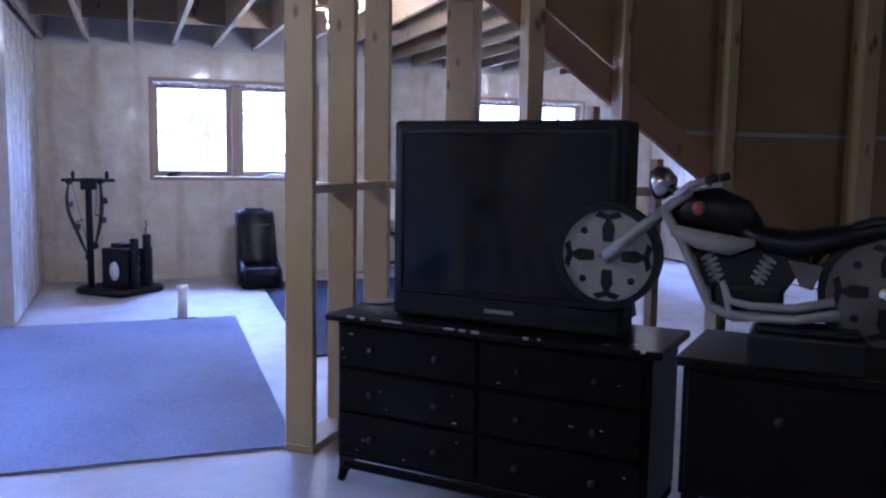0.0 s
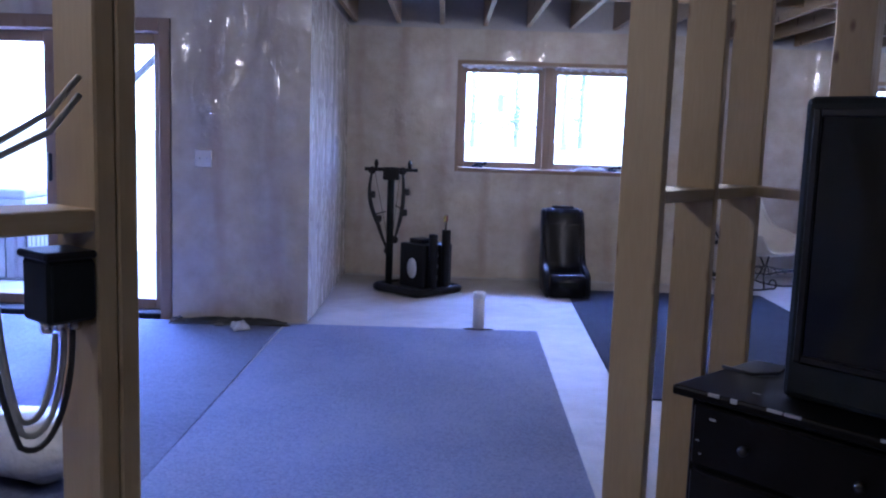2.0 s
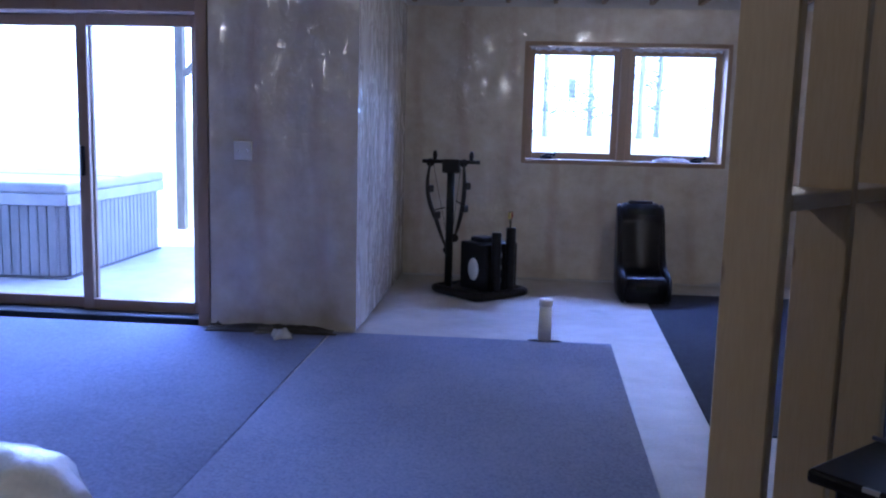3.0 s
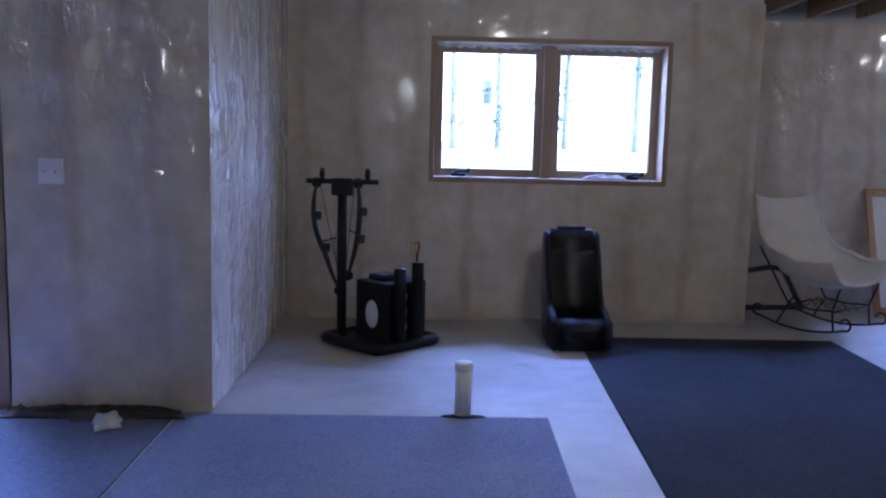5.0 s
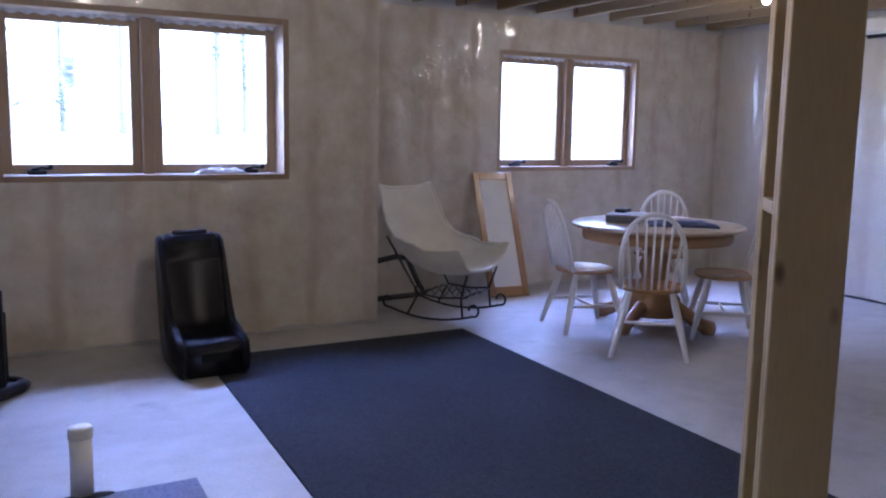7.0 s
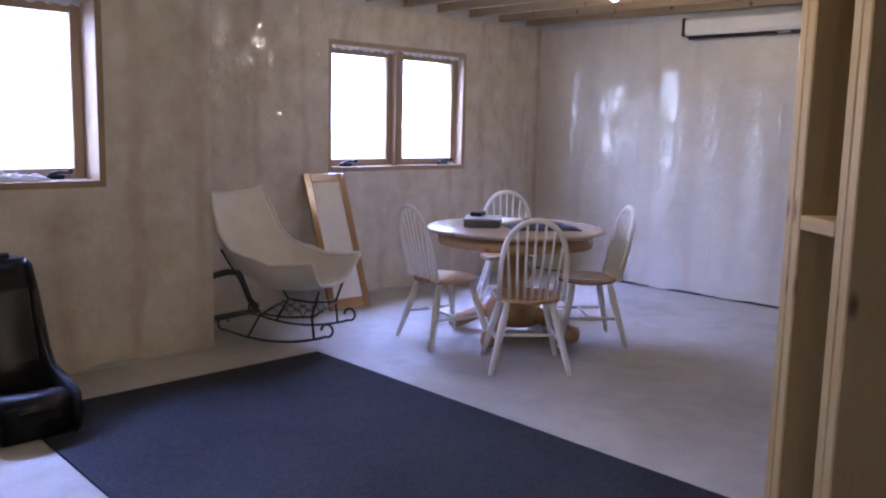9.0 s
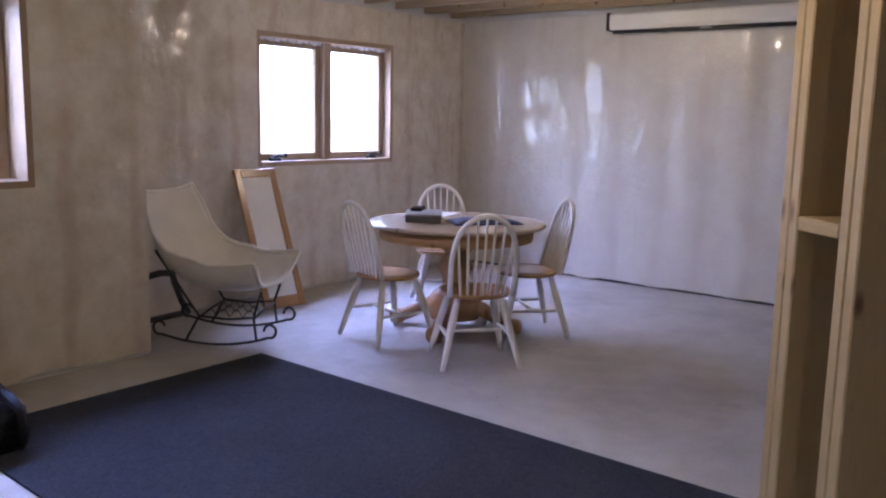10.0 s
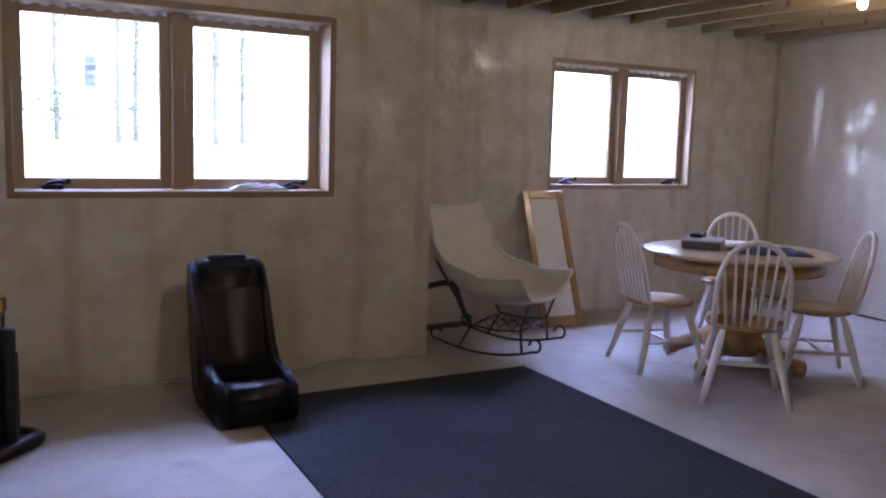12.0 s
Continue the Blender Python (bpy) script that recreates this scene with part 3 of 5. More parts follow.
lying(frame_a, 0.0, 0.87, 0.0, "bottom_plate")
lying(frame_a, 2.03, 2.39, 0.0, "bottom_plate")
lying(frame_a, -2.96, -1.602, 0.0, "bottom_plate", LW)
lying(frame_a, -2.96, -1.602, CEIL - 2 * PL - 0.001, "top_plate", LW)
lying(frame_a, -2.96, -1.602, CEIL - PL, "top_plate", LW)
lying(frame_a, 0.0, 2.39, CEIL - 2 * PL - 0.001, "top_plate")
lying(frame_a, 0.0, 2.39, CEIL - PL, "top_plate")
for s0, s1 in ((0.04, 0.404), (0.446, 0.81), (2.14, 2.308)):
    lying(frame_a, s0, s1, 1.165, "blocking")
for s0, s1 in ((-2.05, -1.682), (-2.46, -2.092)):
    lying(frame_a, s0, s1, 1.165, "blocking", LW)

bm = bmesh.new()
e0, e1 = wall_pose(0.853, 0.0).translation, Vector((2.47, -6.10, 0))
ln = (e1 - e0).length
box(bm, 0, ln, -0.045, 0.045, 1.165, 1.203, 0.003)
ob = part("rail", bm, PINE, frame_a)
ob.matrix_basis = pose(e0.x, e0.y, 0, 0, 0, math.degrees(math.atan2(e1.y - e0.y, e1.x - e0.x)))

stair = tagged(new("stair_wall"), "pine stud wall with brown board above a stair stringer", "stair wall", kind="structure")
SY = -6.2
for x, w in ((2.45, 0.076), (2.91, 0.038), (3.47, 0.06), (4.27, 0.11), (5.0, 0.038), (5.7, 0.038)):
    zlow = 0.0 if x in (3.47, 4.27, 5.0, 5.7) else (1.74 - 0.67 * (x - 2.65) - 0.2 if x > 2.6 else 0.0)
    bm = bmesh.new()
    box(bm, 0, w, -0.045, 0.045, 0, CEIL - zlow - 0.004, 0.003)
    ob = part("stud", bm, PINE, stair)
    ob.matrix_basis = pose(x, SY, zlow)
bm = bmesh.new()
prism(bm, [(1.75, 2.37), (1.98, 2.37), (5.0, 0.33), (5.0, 0.18)], "y", SY + 0.05, SY + 0.09)
part("stringer", bm, OAK_DARK, stair, "sloping timber stair stringer")
for x in (2.79, 3.13):
    bm = bmesh.new()
    box(bm, 0, 0.036, -0.03, 0.03, 0, 1.66 - 0.67 * (x - 2.65), 0.003)
    ob = part("cripple_stud", bm, OAK_DARK, stair)
    ob.matrix_basis = pose(x, SY + 0.02, 0)
bm = bmesh.new()
box(bm, 2.53, 3.469, SY - 0.02, SY + 0.018, 1.17, 1.208, 0.003)
part("rail", bm, PINE, stair)
bm = bmesh.new()
prism(bm, [(2.02, 2.395), (5.6, 2.395), (5.6, 0.05), (5.4, 0.05)], "y", SY + 0.1, SY + 0.112)
part("board", bm, PANEL, stair, "brown board panel")
bm = bmesh.new()
box(bm, 3.12, 5.2, SY + 0.092, SY + 0.1, 1.455, 1.475)
part("seam_tape", bm, CARTON, stair, "pale tape along a board seam")

# ---- dining corner ----
def windsor_chair():
    """A bow-back chair in white with a natural oak seat; it faces +y, its seat centre over the origin."""
    c = thing("dining_chair", pose(0, 0, 0), "white bow-back spindle chair with an oak seat at the table", "chair", "chairs round the table")
    bm = bmesh.new()
    n = 28
    prof = [(0.80, 0.405), (0.97, 0.412), (1.0, 0.425), (0.985, 0.438), (0.9, 0.436), (0.45, 0.428)]
    rings = []
    for k, z in prof:
        ring = []
        for i in range(n):
            a = 2 * math.pi * i / n
            w = 0.215 + 0.012 * math.sin(a)
            ring.append(bm.verts.new((k * w * math.cos(a), k * 0.205 * math.sin(a), z)))
        rings.append(ring)
    for q, w in zip(rings, rings[1:]):
        for i in range(n):
            bm.faces.new((q[i], q[(i + 1) % n], w[(i + 1) % n], w[i]))
    bm.faces.new(rings[0][::-1]), bm.faces.new(rings[-1])
    part("seat", bm, OAK, c, "natural oak seat", True)
    feet = []
    for sx in (-1, 1):
        for sy in (-1, 1):
            top, foot = Vector((sx * 0.13, sy * 0.12, 0.41)), Vector((sx * 0.23, sy * 0.225, 0.0))
            feet.append((sx, sy, top, foot))
            bm = bmesh.new()
            at = [0, 0.12, 0.3, 0.5, 0.75, 1.0]
            tube(bm, [top.lerp(foot, k) for k in at], [0.016, 0.020, 0.024, 0.022, 0.019, 0.014], 10)
            part("leg", bm, WHITE, c, "", True)
    def leg_at(sx, sy, k):
        return next(t.lerp(f, k) for x, y, t, f in feet if (x, y) == (sx, sy))
    mids = []
    for sx in (-1, 1):
        p, q = leg_at(sx, -1, 0.55), leg_at(sx, 1, 0.55)
        bm = bmesh.new()
        tube(bm, [p.lerp(q, k) for k in (0, 0.25, 0.5, 0.75, 1)], [0.008, 0.011, 0.014, 0.011, 0.008], 8)
        part("stretcher", bm, WHITE, c, "", True)
        mids.append(p.lerp(q, 0.5))
    bm = bmesh.new()
    tube(bm, [mids[0].lerp(mids[1], k) for k in (0, 0.25, 0.5, 0.75, 1)], [0.008, 0.010, 0.013, 0.010, 0.008], 8)
    part("stretcher", bm, WHITE, c, "", True)
    def bow(k):
        a = math.pi * k
        x = -0.185 * math.cos(a) * (1.0 + 0.16 * math.sin(a) ** 0.8)
        rise = math.sin(a) ** 0.62
        return Vector((x, -0.165 - 0.115 * rise, 0.43 + 0.475 * rise))
    bm = bmesh.new()
    tube(bm, [bow(i / 32) for i in range(33)], 0.0155, 10)
    part("back_bow", bm, WHITE, c, "", True)
    for i in range(7):
        x = -0.125 + 0.25 * i / 6
        best = min((bow(k / 200) for k in range(201)), key=lambda p: abs(p.x - x * 1.28) - (0.5 if p.z > 0.62 else 0))
        foot = Vector((x, -0.172, 0.43))
        bm = bmesh.new()
        tube(bm, [foot.lerp(best, k) for k in (0, 0.3, 0.65, 1)], [0.0075, 0.0095, 0.0075, 0.006], 6)
        part("spindle", bm, WHITE, c, "", True)
    return c


def facing(x, y, tx, ty, z=0.0):
    """A pose at (x, y) whose +y points to (tx, ty)."""
    return pose(x, y, z, 0, 0, -math.degrees(math.atan2(tx - x, ty - y)))


TX, TY = 5.22, -1.17
chair = windsor_chair()
chair.matrix_basis = facing(4.66, -1.75, 5.15, -1.19)
copy_thing(chair, facing(4.72, -0.995, 5.3, -1.14))
copy_thing(chair, facing(5.47, -1.595, 4.693, -0.966))
copy_thing(chair, facing(5.78, -0.62, TX, TY))


def round_table():
    t = thing("round_table", pose(TX, TY, 0, 0, 0, 20), "round glossy oak pedestal table", "table")
    bm = bmesh.new()
    lathe(bm, [(0.56, 0.716), (0.595, 0.720), (0.61, 0.730), (0.605, 0.742), (0.59, 0.747), (0.3, 0.747)], 56)
    part("tabletop", bm, OAK_PALE, t, "glossy oak tabletop", True)
    bm = bmesh.new()
    lathe(bm, [(0.50, 0.630), (0.525, 0.632), (0.53, 0.650), (0.528, 0.715), (0.4, 0.7155)], 48)
    part("apron", bm, OAK, t, "natural oak apron", True)
    bm = bmesh.new()
    lathe(bm, [(0.10, 0.07), (0.17, 0.08), (0.19, 0.14), (0.19, 0.21), (0.15, 0.26), (0.09, 0.31), (0.09, 0.36), (0.12, 0.42), (0.10, 0.48), (0.07, 0.53), (0.11, 0.58), (0.17, 0.62), (0.18, 0.629), (0.05, 0.6295)], 28)
    part("pedestal", bm, OAK, t, "turned oak pedestal", True)
    for k in range(4):
        bm = bmesh.new()
        pts = [(0.11, 0, 0.17), (0.2, 0, 0.15), (0.29, 0, 0.105), (0.36, 0, 0.07), (0.41, 0, 0.052)]
        tube(bm, pts, [0.055, 0.052, 0.045, 0.045, 0.05], 12)
        lathe(bm, [(0.02, 0.0), (0.045, 0.006), (0.056, 0.03), (0.056, 0.065), (0.045, 0.09), (0.02, 0.098)], 16, pose(0.425, 0, 0))
        ob = part("foot", bm, OAK, t, "curved oak foot", True)
        ob.matrix_basis = pose(0, 0, 0, 0, 0, 90 * k)
    return t


round_table()


def crumpled(name, x, y, z, w, d, h, rz, material, label, category, seed=0, n=16, edge=0.25):
    """A low soft cloth or bag: a domed grid with folds, closed underneath."""
    bm = bmesh.new()
    top, low = {}, {}
    for i in range(n + 1):
        for j in range(n + 1):
            u, v = 2 * i / n - 1, 2 * j / n - 1
            r = max(abs(u), abs(v))
            dome = (1 - r ** 3) * h * (0.55 + 0.45 * noise.noise((u * 2.2, v * 2.2, seed)) + 0.35 * noise.noise((u * 5, v * 5, seed + 7)))
            wob = 1 + edge * 0.4 * noise.noise((u * 1.5, v * 1.5, seed + 4))
            top[i, j] = bm.verts.new((u * w / 2 * wob, v * d / 2 * wob, 0.003 + max(0.002, dome)))
            low[i, j] = bm.verts.new((u * w / 2 * wob, v * d / 2 * wob, 0.0))
    for i in range(n):
        for j in range(n):
            bm.faces.new((top[i, j], top[i + 1, j], top[i + 1, j + 1], top[i, j + 1]))
            bm.faces.new((low[i, j + 1], low[i + 1, j + 1], low[i + 1, j], low[i, j]))
    for i in range(n):
        for a, b in (((i, 0), (i + 1, 0)), ((i + 1, n), (i, n)), ((0, i + 1), (0, i)), ((n, i), (n, i + 1))):
            bm.faces.new((low[a], low[b], top[b], top[a]))
    ob = solid(name, bm, material, label, category, smooth=True)
    ob.matrix_world = pose(x, y, z, 0, 0, rz)
    return ob


TT = 0.748
g = thing("board_game", pose(5.10, -0.98, TT, 0, 0, 38), "grey boxed board game on the round table", "board game")
bm = bmesh.new()
box(bm, -0.16, 0.16, -0.12, 0.12, 0.0, 0.045, 0.004)
part("box", bm, BOOK, g)
bm = bmesh.new()
box(bm, -0.165, 0.165, -0.125, 0.125, 0.046, 0.056, 0.003)
part("lid", bm, CARTON, g, "pale grey lid")
bm = bmesh.new()
box(bm, -0.075, 0.075, -0.04, 0.04, 0, 0.026, 0.006)
ob = solid("remote_case", bm, BLACK, "small black case on the boxed game", "case")
ob.matrix_world = pose(5.13, -0.90, TT + 0.057, 0, 0, 30)
bm = bmesh.new()
box(bm, -0.15, 0.15, -0.11, 0.11, 0, 0.004)
box(bm, -0.145, 0.145, -0.105, 0.105, 0.0045, 0.009)
ob = solid("paper_stack", bm, PAPER, "white papers on the round table", "paper")
ob.matrix_world = pose(5.42, -0.86, TT, 0, 0, 15)
crumpled("folded_cloth", 5.28, -1.36, TT, 0.46, 0.26, 0.05, -38, BLUE_CLOTH, "dark blue cloth spread on the round table", "cloth", 5)


# ---- rocking chair and leaning board ----
def rocking_chair():
    """A wire-framed rocker: it faces +y."""
    r = thing("rocking_chair", facing(4.02, -0.225, 4.59, -1.045), "cream cloth wing rocking chair on a black iron frame", "rocking chair")
    hw = 0.25

    def rail(t):
        y = -0.335 + 0.67 * t
        return y, 0.012 + 0.46 * (y * y)
    for sx in (-1, 1):
        bm = bmesh.new()
        pts = []
        for i in range(14):
            a = math.pi * (0.1 - 1.5 * i / 13)
            y, z = rail(0.0)
            pts.append((sx * hw, y - 0.012 + 0.038 * math.sin(a) - 0.01, z + 0.042 - 0.042 * math.cos(a)))
        pts = pts[::-1]
        for i in range(1, 24):
            y, z = rail(i / 24)
            pts.append((sx * hw, y, z))
        for i in range(14):
            a = math.pi * (-0.1 + 1.6 * i / 13)
            y, z = rail(1.0)
            pts.append((sx * hw, y + 0.012 + 0.038 * math.sin(a), z + 0.042 - 0.042 * math.cos(a)))
        tube(bm, pts, 0.0085, 8)
        part("rocker", bm, IRON, r, "curled iron rocker", True)
        for y0, z0, y1, z1 in ((-0.19, 0.03, -0.36, 0.60), (0.26, 0.045, 0.30, 0.36)):
            bend = -0.10 if y1 < 0 else 0.245
            bm = bmesh.new()
            tube(bm, [(sx * hw, y0, z0), (sx * hw, bend, 0.19), (sx * (hw + 0.01), (bend + y1) / 2, (0.19 + z1) / 2), (sx * (hw + 0.02), y1, z1)], 0.0085, 8)
            part("upright", bm, IRON, r, "", True)
        bm = bmesh.new()
        tube(bm, [(sx * hw, -0.10, 0.19), (sx * hw, 0.07, 0.175), (sx * hw, 0.245, 0.19)], 0.0075, 8)
        part("side_bar", bm, IRON, r, "", True)
    for y, z in ((-0.10, 0.18), (0.245, 0.18)):
        bm = bmesh.new()
        tube(bm, [(-hw, y, z), (0, y, z + 0.01), (hw, y, z)], 0.0075, 8)
        part("cross_bar", bm, IRON, r, "", True)
    for k in range(3):
        bm = bmesh.new()
        x = -0.12 + 0.12 * k
        tube(bm, [(x + 0.022 * math.cos(a) * (1 - a / 26), -0.10 + 0.345 * a / 25.1, 0.185 + 0.022 * math.sin(a)) for a in [0.4 * i for i in range(63)]], 0.003, 5)
        part("spring", bm, IRON, r, "", True)
    bm = bmesh.new()
    nu, nv = 22, 26
    spine = [(-0.47, 0.925), (-0.455, 0.82), (-0.435, 0.70), (-0.405, 0.58), (-0.34, 0.46), (-0.22, 0.365), (0.0, 0.315), (0.19, 0.33), (0.34, 0.365)]

    SKEW = Matrix.Rotation(radians(-15), 3, "Z")

    def lerp_spine(t):
        f = t * (len(spine) - 1)
        i = min(int(f), len(spine) - 2)
        a, b = spine[i], spine[i + 1]
        return a[0] + (b[0] - a[0]) * (f - i), a[1] + (b[1] - a[1]) * (f - i)

    def shell(u, v, lift):
        y, z = lerp_spine(v)
        half = 0.275 + 0.055 * math.sin(0.5 * math.pi * min(1.0, v / 0.5))
        if v > 0.8:
            half -= 0.04 * (v - 0.8) / 0.2
        wing = abs(u) ** 3.2
        x = u * half
        seat = max(0.0, min(1.0, (v - 0.30) / 0.35))
        up = wing * (0.03 + 0.17 * seat * (1.0 - 0.12 * max(0.0, (v - 0.8) / 0.2)))
        fore = wing * (0.03 + 0.09 * math.sin(math.pi * min(1.0, v / 0.95)))
        sag = 0.006 * noise.noise((u * 3, v * 6, 2.0))
        return SKEW @ Vector((x, y + fore + lift * 0.3 + sag, z + up + lift + sag))
    for lift, flip in ((0.018, False), (0.0, True)):
        g2 = {(i, j): bm.verts.new(shell(2 * i / nu - 1, j / nv, lift)) for i in range(nu + 1) for j in range(nv + 1)}
        for i in range(nu):
            for j in range(nv):
                q = (g2[i, j], g2[i + 1, j], g2[i + 1, j + 1], g2[i, j + 1])
                bm.faces.new(q[::-1] if flip else q)
        if not flip:
            first = g2
    edge = [(i, 0) for i in range(nu)] + [(nu, j) for j in range(nv)] + [(i, nv) for i in range(nu, 0, -1)] + [(0, j) for j in range(nv, 0, -1)]
    for k in range(len(edge)):
        a, b = edge[k], edge[(k + 1) % len(edge)]
        bm.faces.new((first[a], g2[a], g2[b], first[b]))
    part("cloth_seat", bm, CREAM, r, "cream cloth wing seat", True)
    bm = bmesh.new()
    tube(bm, [shell(-1 + 2 * k / 20, 1.0, 0.009) for k in range(21)], 0.013, 8)
    tube(bm, [shell(-1, k / 24, 0.009) for k in range(25)], 0.011, 8)
    tube(bm, [shell(1, k / 24, 0.009) for k in range(25)], 0.011, 8)
    tube(bm, [shell(-1 + 2 * k / 20, 0.0, 0.009) for k in range(21)], 0.013, 8)
    part("piping", bm, CREAM, r, "rolled cloth edge", True)
    return r


rocking_chair()

b = thing("framed_board", pose(4.84, 0.145, 0.006, -21.5, 0, -5), "oak-framed white board leaning on the wall", "framed board")
W, HT = 0.37, 1.09
for nm, x0, x1, z0, z1 in (("frame_side", -W / 2, -W / 2 + 0.055, 0, HT), ("frame_side", W / 2 - 0.055, W / 2, 0, HT)):
    bm = bmesh.new()
    box(bm, x0, x1, -0.014, 0.014, z0, z1, 0.004)
    part(nm, bm, OAK, b)
for z0, z1 in ((0, 0.085), (HT - 0.065, HT)):
    bm = bmesh.new()
    box(bm, -W / 2 + 0.056, W / 2 - 0.056, -0.014, 0.014, z0, z1, 0.004)
    part("frame_rail", bm, OAK, b)
bm = bmesh.new()
box(bm, -W / 2 + 0.05, W / 2 - 0.05, -0.004, 0.008, 0.08, HT - 0.06)
part("panel", bm, PAPER, b, "white panel")

bm = bmesh.new()
tube(bm, [(3.50, 0.30, 0.30), (3.62, 0.22, 0.36), (3.78, 0.16, 0.40), (3.9, 0.2, 0.38), (4.0, 0.32, 0.28), (4.12, 0.42, 0.12), (4.2, 0.46, 0.025)], 0.022, 10)
tube(bm, [(3.50, 0.45, 0.024), (3.7, 0.40, 0.024), (4.0, 0.44, 0.024), (4.2, 0.46, 0.025)], 0.022, 10)
solid("drain_hose", bm, DARK_CABLE, "black corrugated hose looped behind the rocking chair", "hose", smooth=True)


# ---- projector screen and bulbs ----
s = thing("projector_screen", pose(EX - 0.12, -1.94, 2.20), "rolled-up white projector screen high on the wall", "projector screen")
bm = bmesh.new()
L = 1.70
prism(bm, [(-0.045, 0.02), (0.045, 0.02), (0.055, 0.05), (0.055, 0.14), (0.04, 0.155), (-0.04, 0.155), (-0.055, 0.14), (-0.055, 0.05)], "y", -L / 2, L / 2)
part("casing", bm, SCREEN_WHITE, s)
for y in (-L / 2 - 0.03, L / 2):
    bm = bmesh.new()
    box(bm, -0.06, 0.06, y, y + 0.03, 0.012, 0.165, 0.006)
    part("end_cap", bm, BLACK, s, "black end cap")
bm = bmesh.new()
box(bm, -0.03, 0.0, -L / 2 + 0.02, L / 2 - 0.02, -0.012, 0.018, 0.004)
part("bottom_bar", bm, BLACK, s, "black bottom bar")
bm = bmesh.new()
box(bm, -0.038, -0.030, -0.05, 0.05, -0.004, 0.012, 0.002)
part("pull_tab", bm, SILVER, s)
for y in (-L / 2 - 0.015, L / 2 + 0.015):
    bm = bmesh.new()
    box(bm, 0.055, 0.119, y - 0.012, y + 0.012, 0.08, 0.16, 0.003)
    part("bracket", bm, BLACK, s)

for x, y, z in BULBS:
    l = thing("light_fixture", pose(x, y, z), "bare lit bulb in a porcelain lampholder on a joist", "lamp", "bare bulbs")
    bm = bmesh.new()
    lathe(bm, [(0.03, 0.02), (0.032, 0.045), (0.055, 0.06), (0.057, 0.085), (0.02, 0.09)], 20)
    part("lampholder", bm, PVC, l, "white porcelain lampholder", True)
    bm = bmesh.new()
    lathe(bm, [(0.004, -0.06), (0.018, -0.055), (0.029, -0.035), (0.029, -0.02), (0.018, 0.005), (0.014, 0.02)], 16)
    part("bulb", bm, BULB, l, "glowing bulb", True)
    bm = bmesh.new()
    left = WEST + 0.24 + 0.406 * math.floor((x - WEST - 0.2) / 0.406) - x
    box(bm, left, left + 0.366, -0.045, 0.045, 0.09, 0.11)
    part("mounting_plate", bm, PINE, l)

# ---- game chair, pipe and archery rack ----
c = thing("game_chair", pose(2.05, -0.845, 0.0) @ Matrix.Diagonal((0.93, 1, 1, 1)), "black padded floor gaming chair against the wall", "floor chair")
side = [(-0.33, 0.02), (-0.30, 0.0), (0.10, 0.0), (0.20, 0.06), (0.23, 0.2), (0.30, 0.60), (0.31, 0.71), (0.27, 0.75), (0.20, 0.73), (0.15, 0.60), (0.06, 0.26), (0.0, 0.20), (-0.12, 0.18), (-0.26, 0.21), (-0.335, 0.19), (-0.35, 0.10)]
bm = bmesh.new()
prism(bm, side, "x", -0.164, 0.164)
bmesh.ops.bevel(bm, geom=list(bm.edges), offset=0.012, segments=2, affect="EDGES")
part("body", bm, VINYL, c, "", True)
for sx in (-1, 1):
    bm = bmesh.new()
    wing = [(-0.34, 0.02), (-0.30, 0.0), (0.12, 0.0), (0.22, 0.06), (0.26, 0.22), (0.32, 0.60), (0.325, 0.70), (0.28, 0.74), (0.20, 0.72), (0.12, 0.60), (0.02, 0.33), (-0.05, 0.25), (-0.26, 0.235), (-0.345, 0.21), (-0.37, 0.1)]
    prism(bm, wing, "x", sx * 0.165, sx * 0.205)
    bmesh.ops.bevel(bm, geom=list(bm.edges), offset=0.014, segments=2, affect="EDGES")
    part("side_bolster", bm, VINYL, c, "", True)
bm = bmesh.new()
box(bm, -0.14, 0.14, -0.06, 0.0, 0, 0.42, 0.025, pose(0, 0.145, 0.30, -14), 2)
part("back_cushion", bm, GREY_CASE, c, "", True)
bm = bmesh.new()
box(bm, -0.11, 0.11, -0.02, 0.02, 0, 0.03, 0.012, pose(0, 0.25, 0.735, -10), 2)
part("head_roll", bm, VINYL, c, "", True)
bm = bmesh.new()
box(bm, -0.09, 0.09, -0.003, 0.003, 0, 0.05, 0.002, pose(0, -0.348, 0.10, 0))
part("badge", bm, GREY_CASE, c)

p = thing("pipe_stub", pose(1.225, -2.50, 0.0), "capped white PVC pipe stub rising from the floor", "pipe")
bm = bmesh.new()
lathe(bm, [(0.041, 0.0), (0.041, 0.235), (0.03, 0.236)], 22)
part("pipe", bm, PVC, p, "", True)
bm = bmesh.new()
lathe(bm, [(0.042, 0.232), (0.044, 0.235), (0.044, 0.268), (0.040, 0.275), (0.01, 0.276)], 22)
part("cap", bm, PVC, p, "white pipe cap", True)
bm = bmesh.new()
lathe(bm, [(0.11, 0.0125), (0.105, 0.0145), (0.06, 0.015), (0.043, 0.0155)], 26, pose(0, -0.035, 0), sx=1.0, sy=0.3)
part("floor_cut", bm, CARPET_NAVY, p, "dark rough cut-out round the pipe", True)


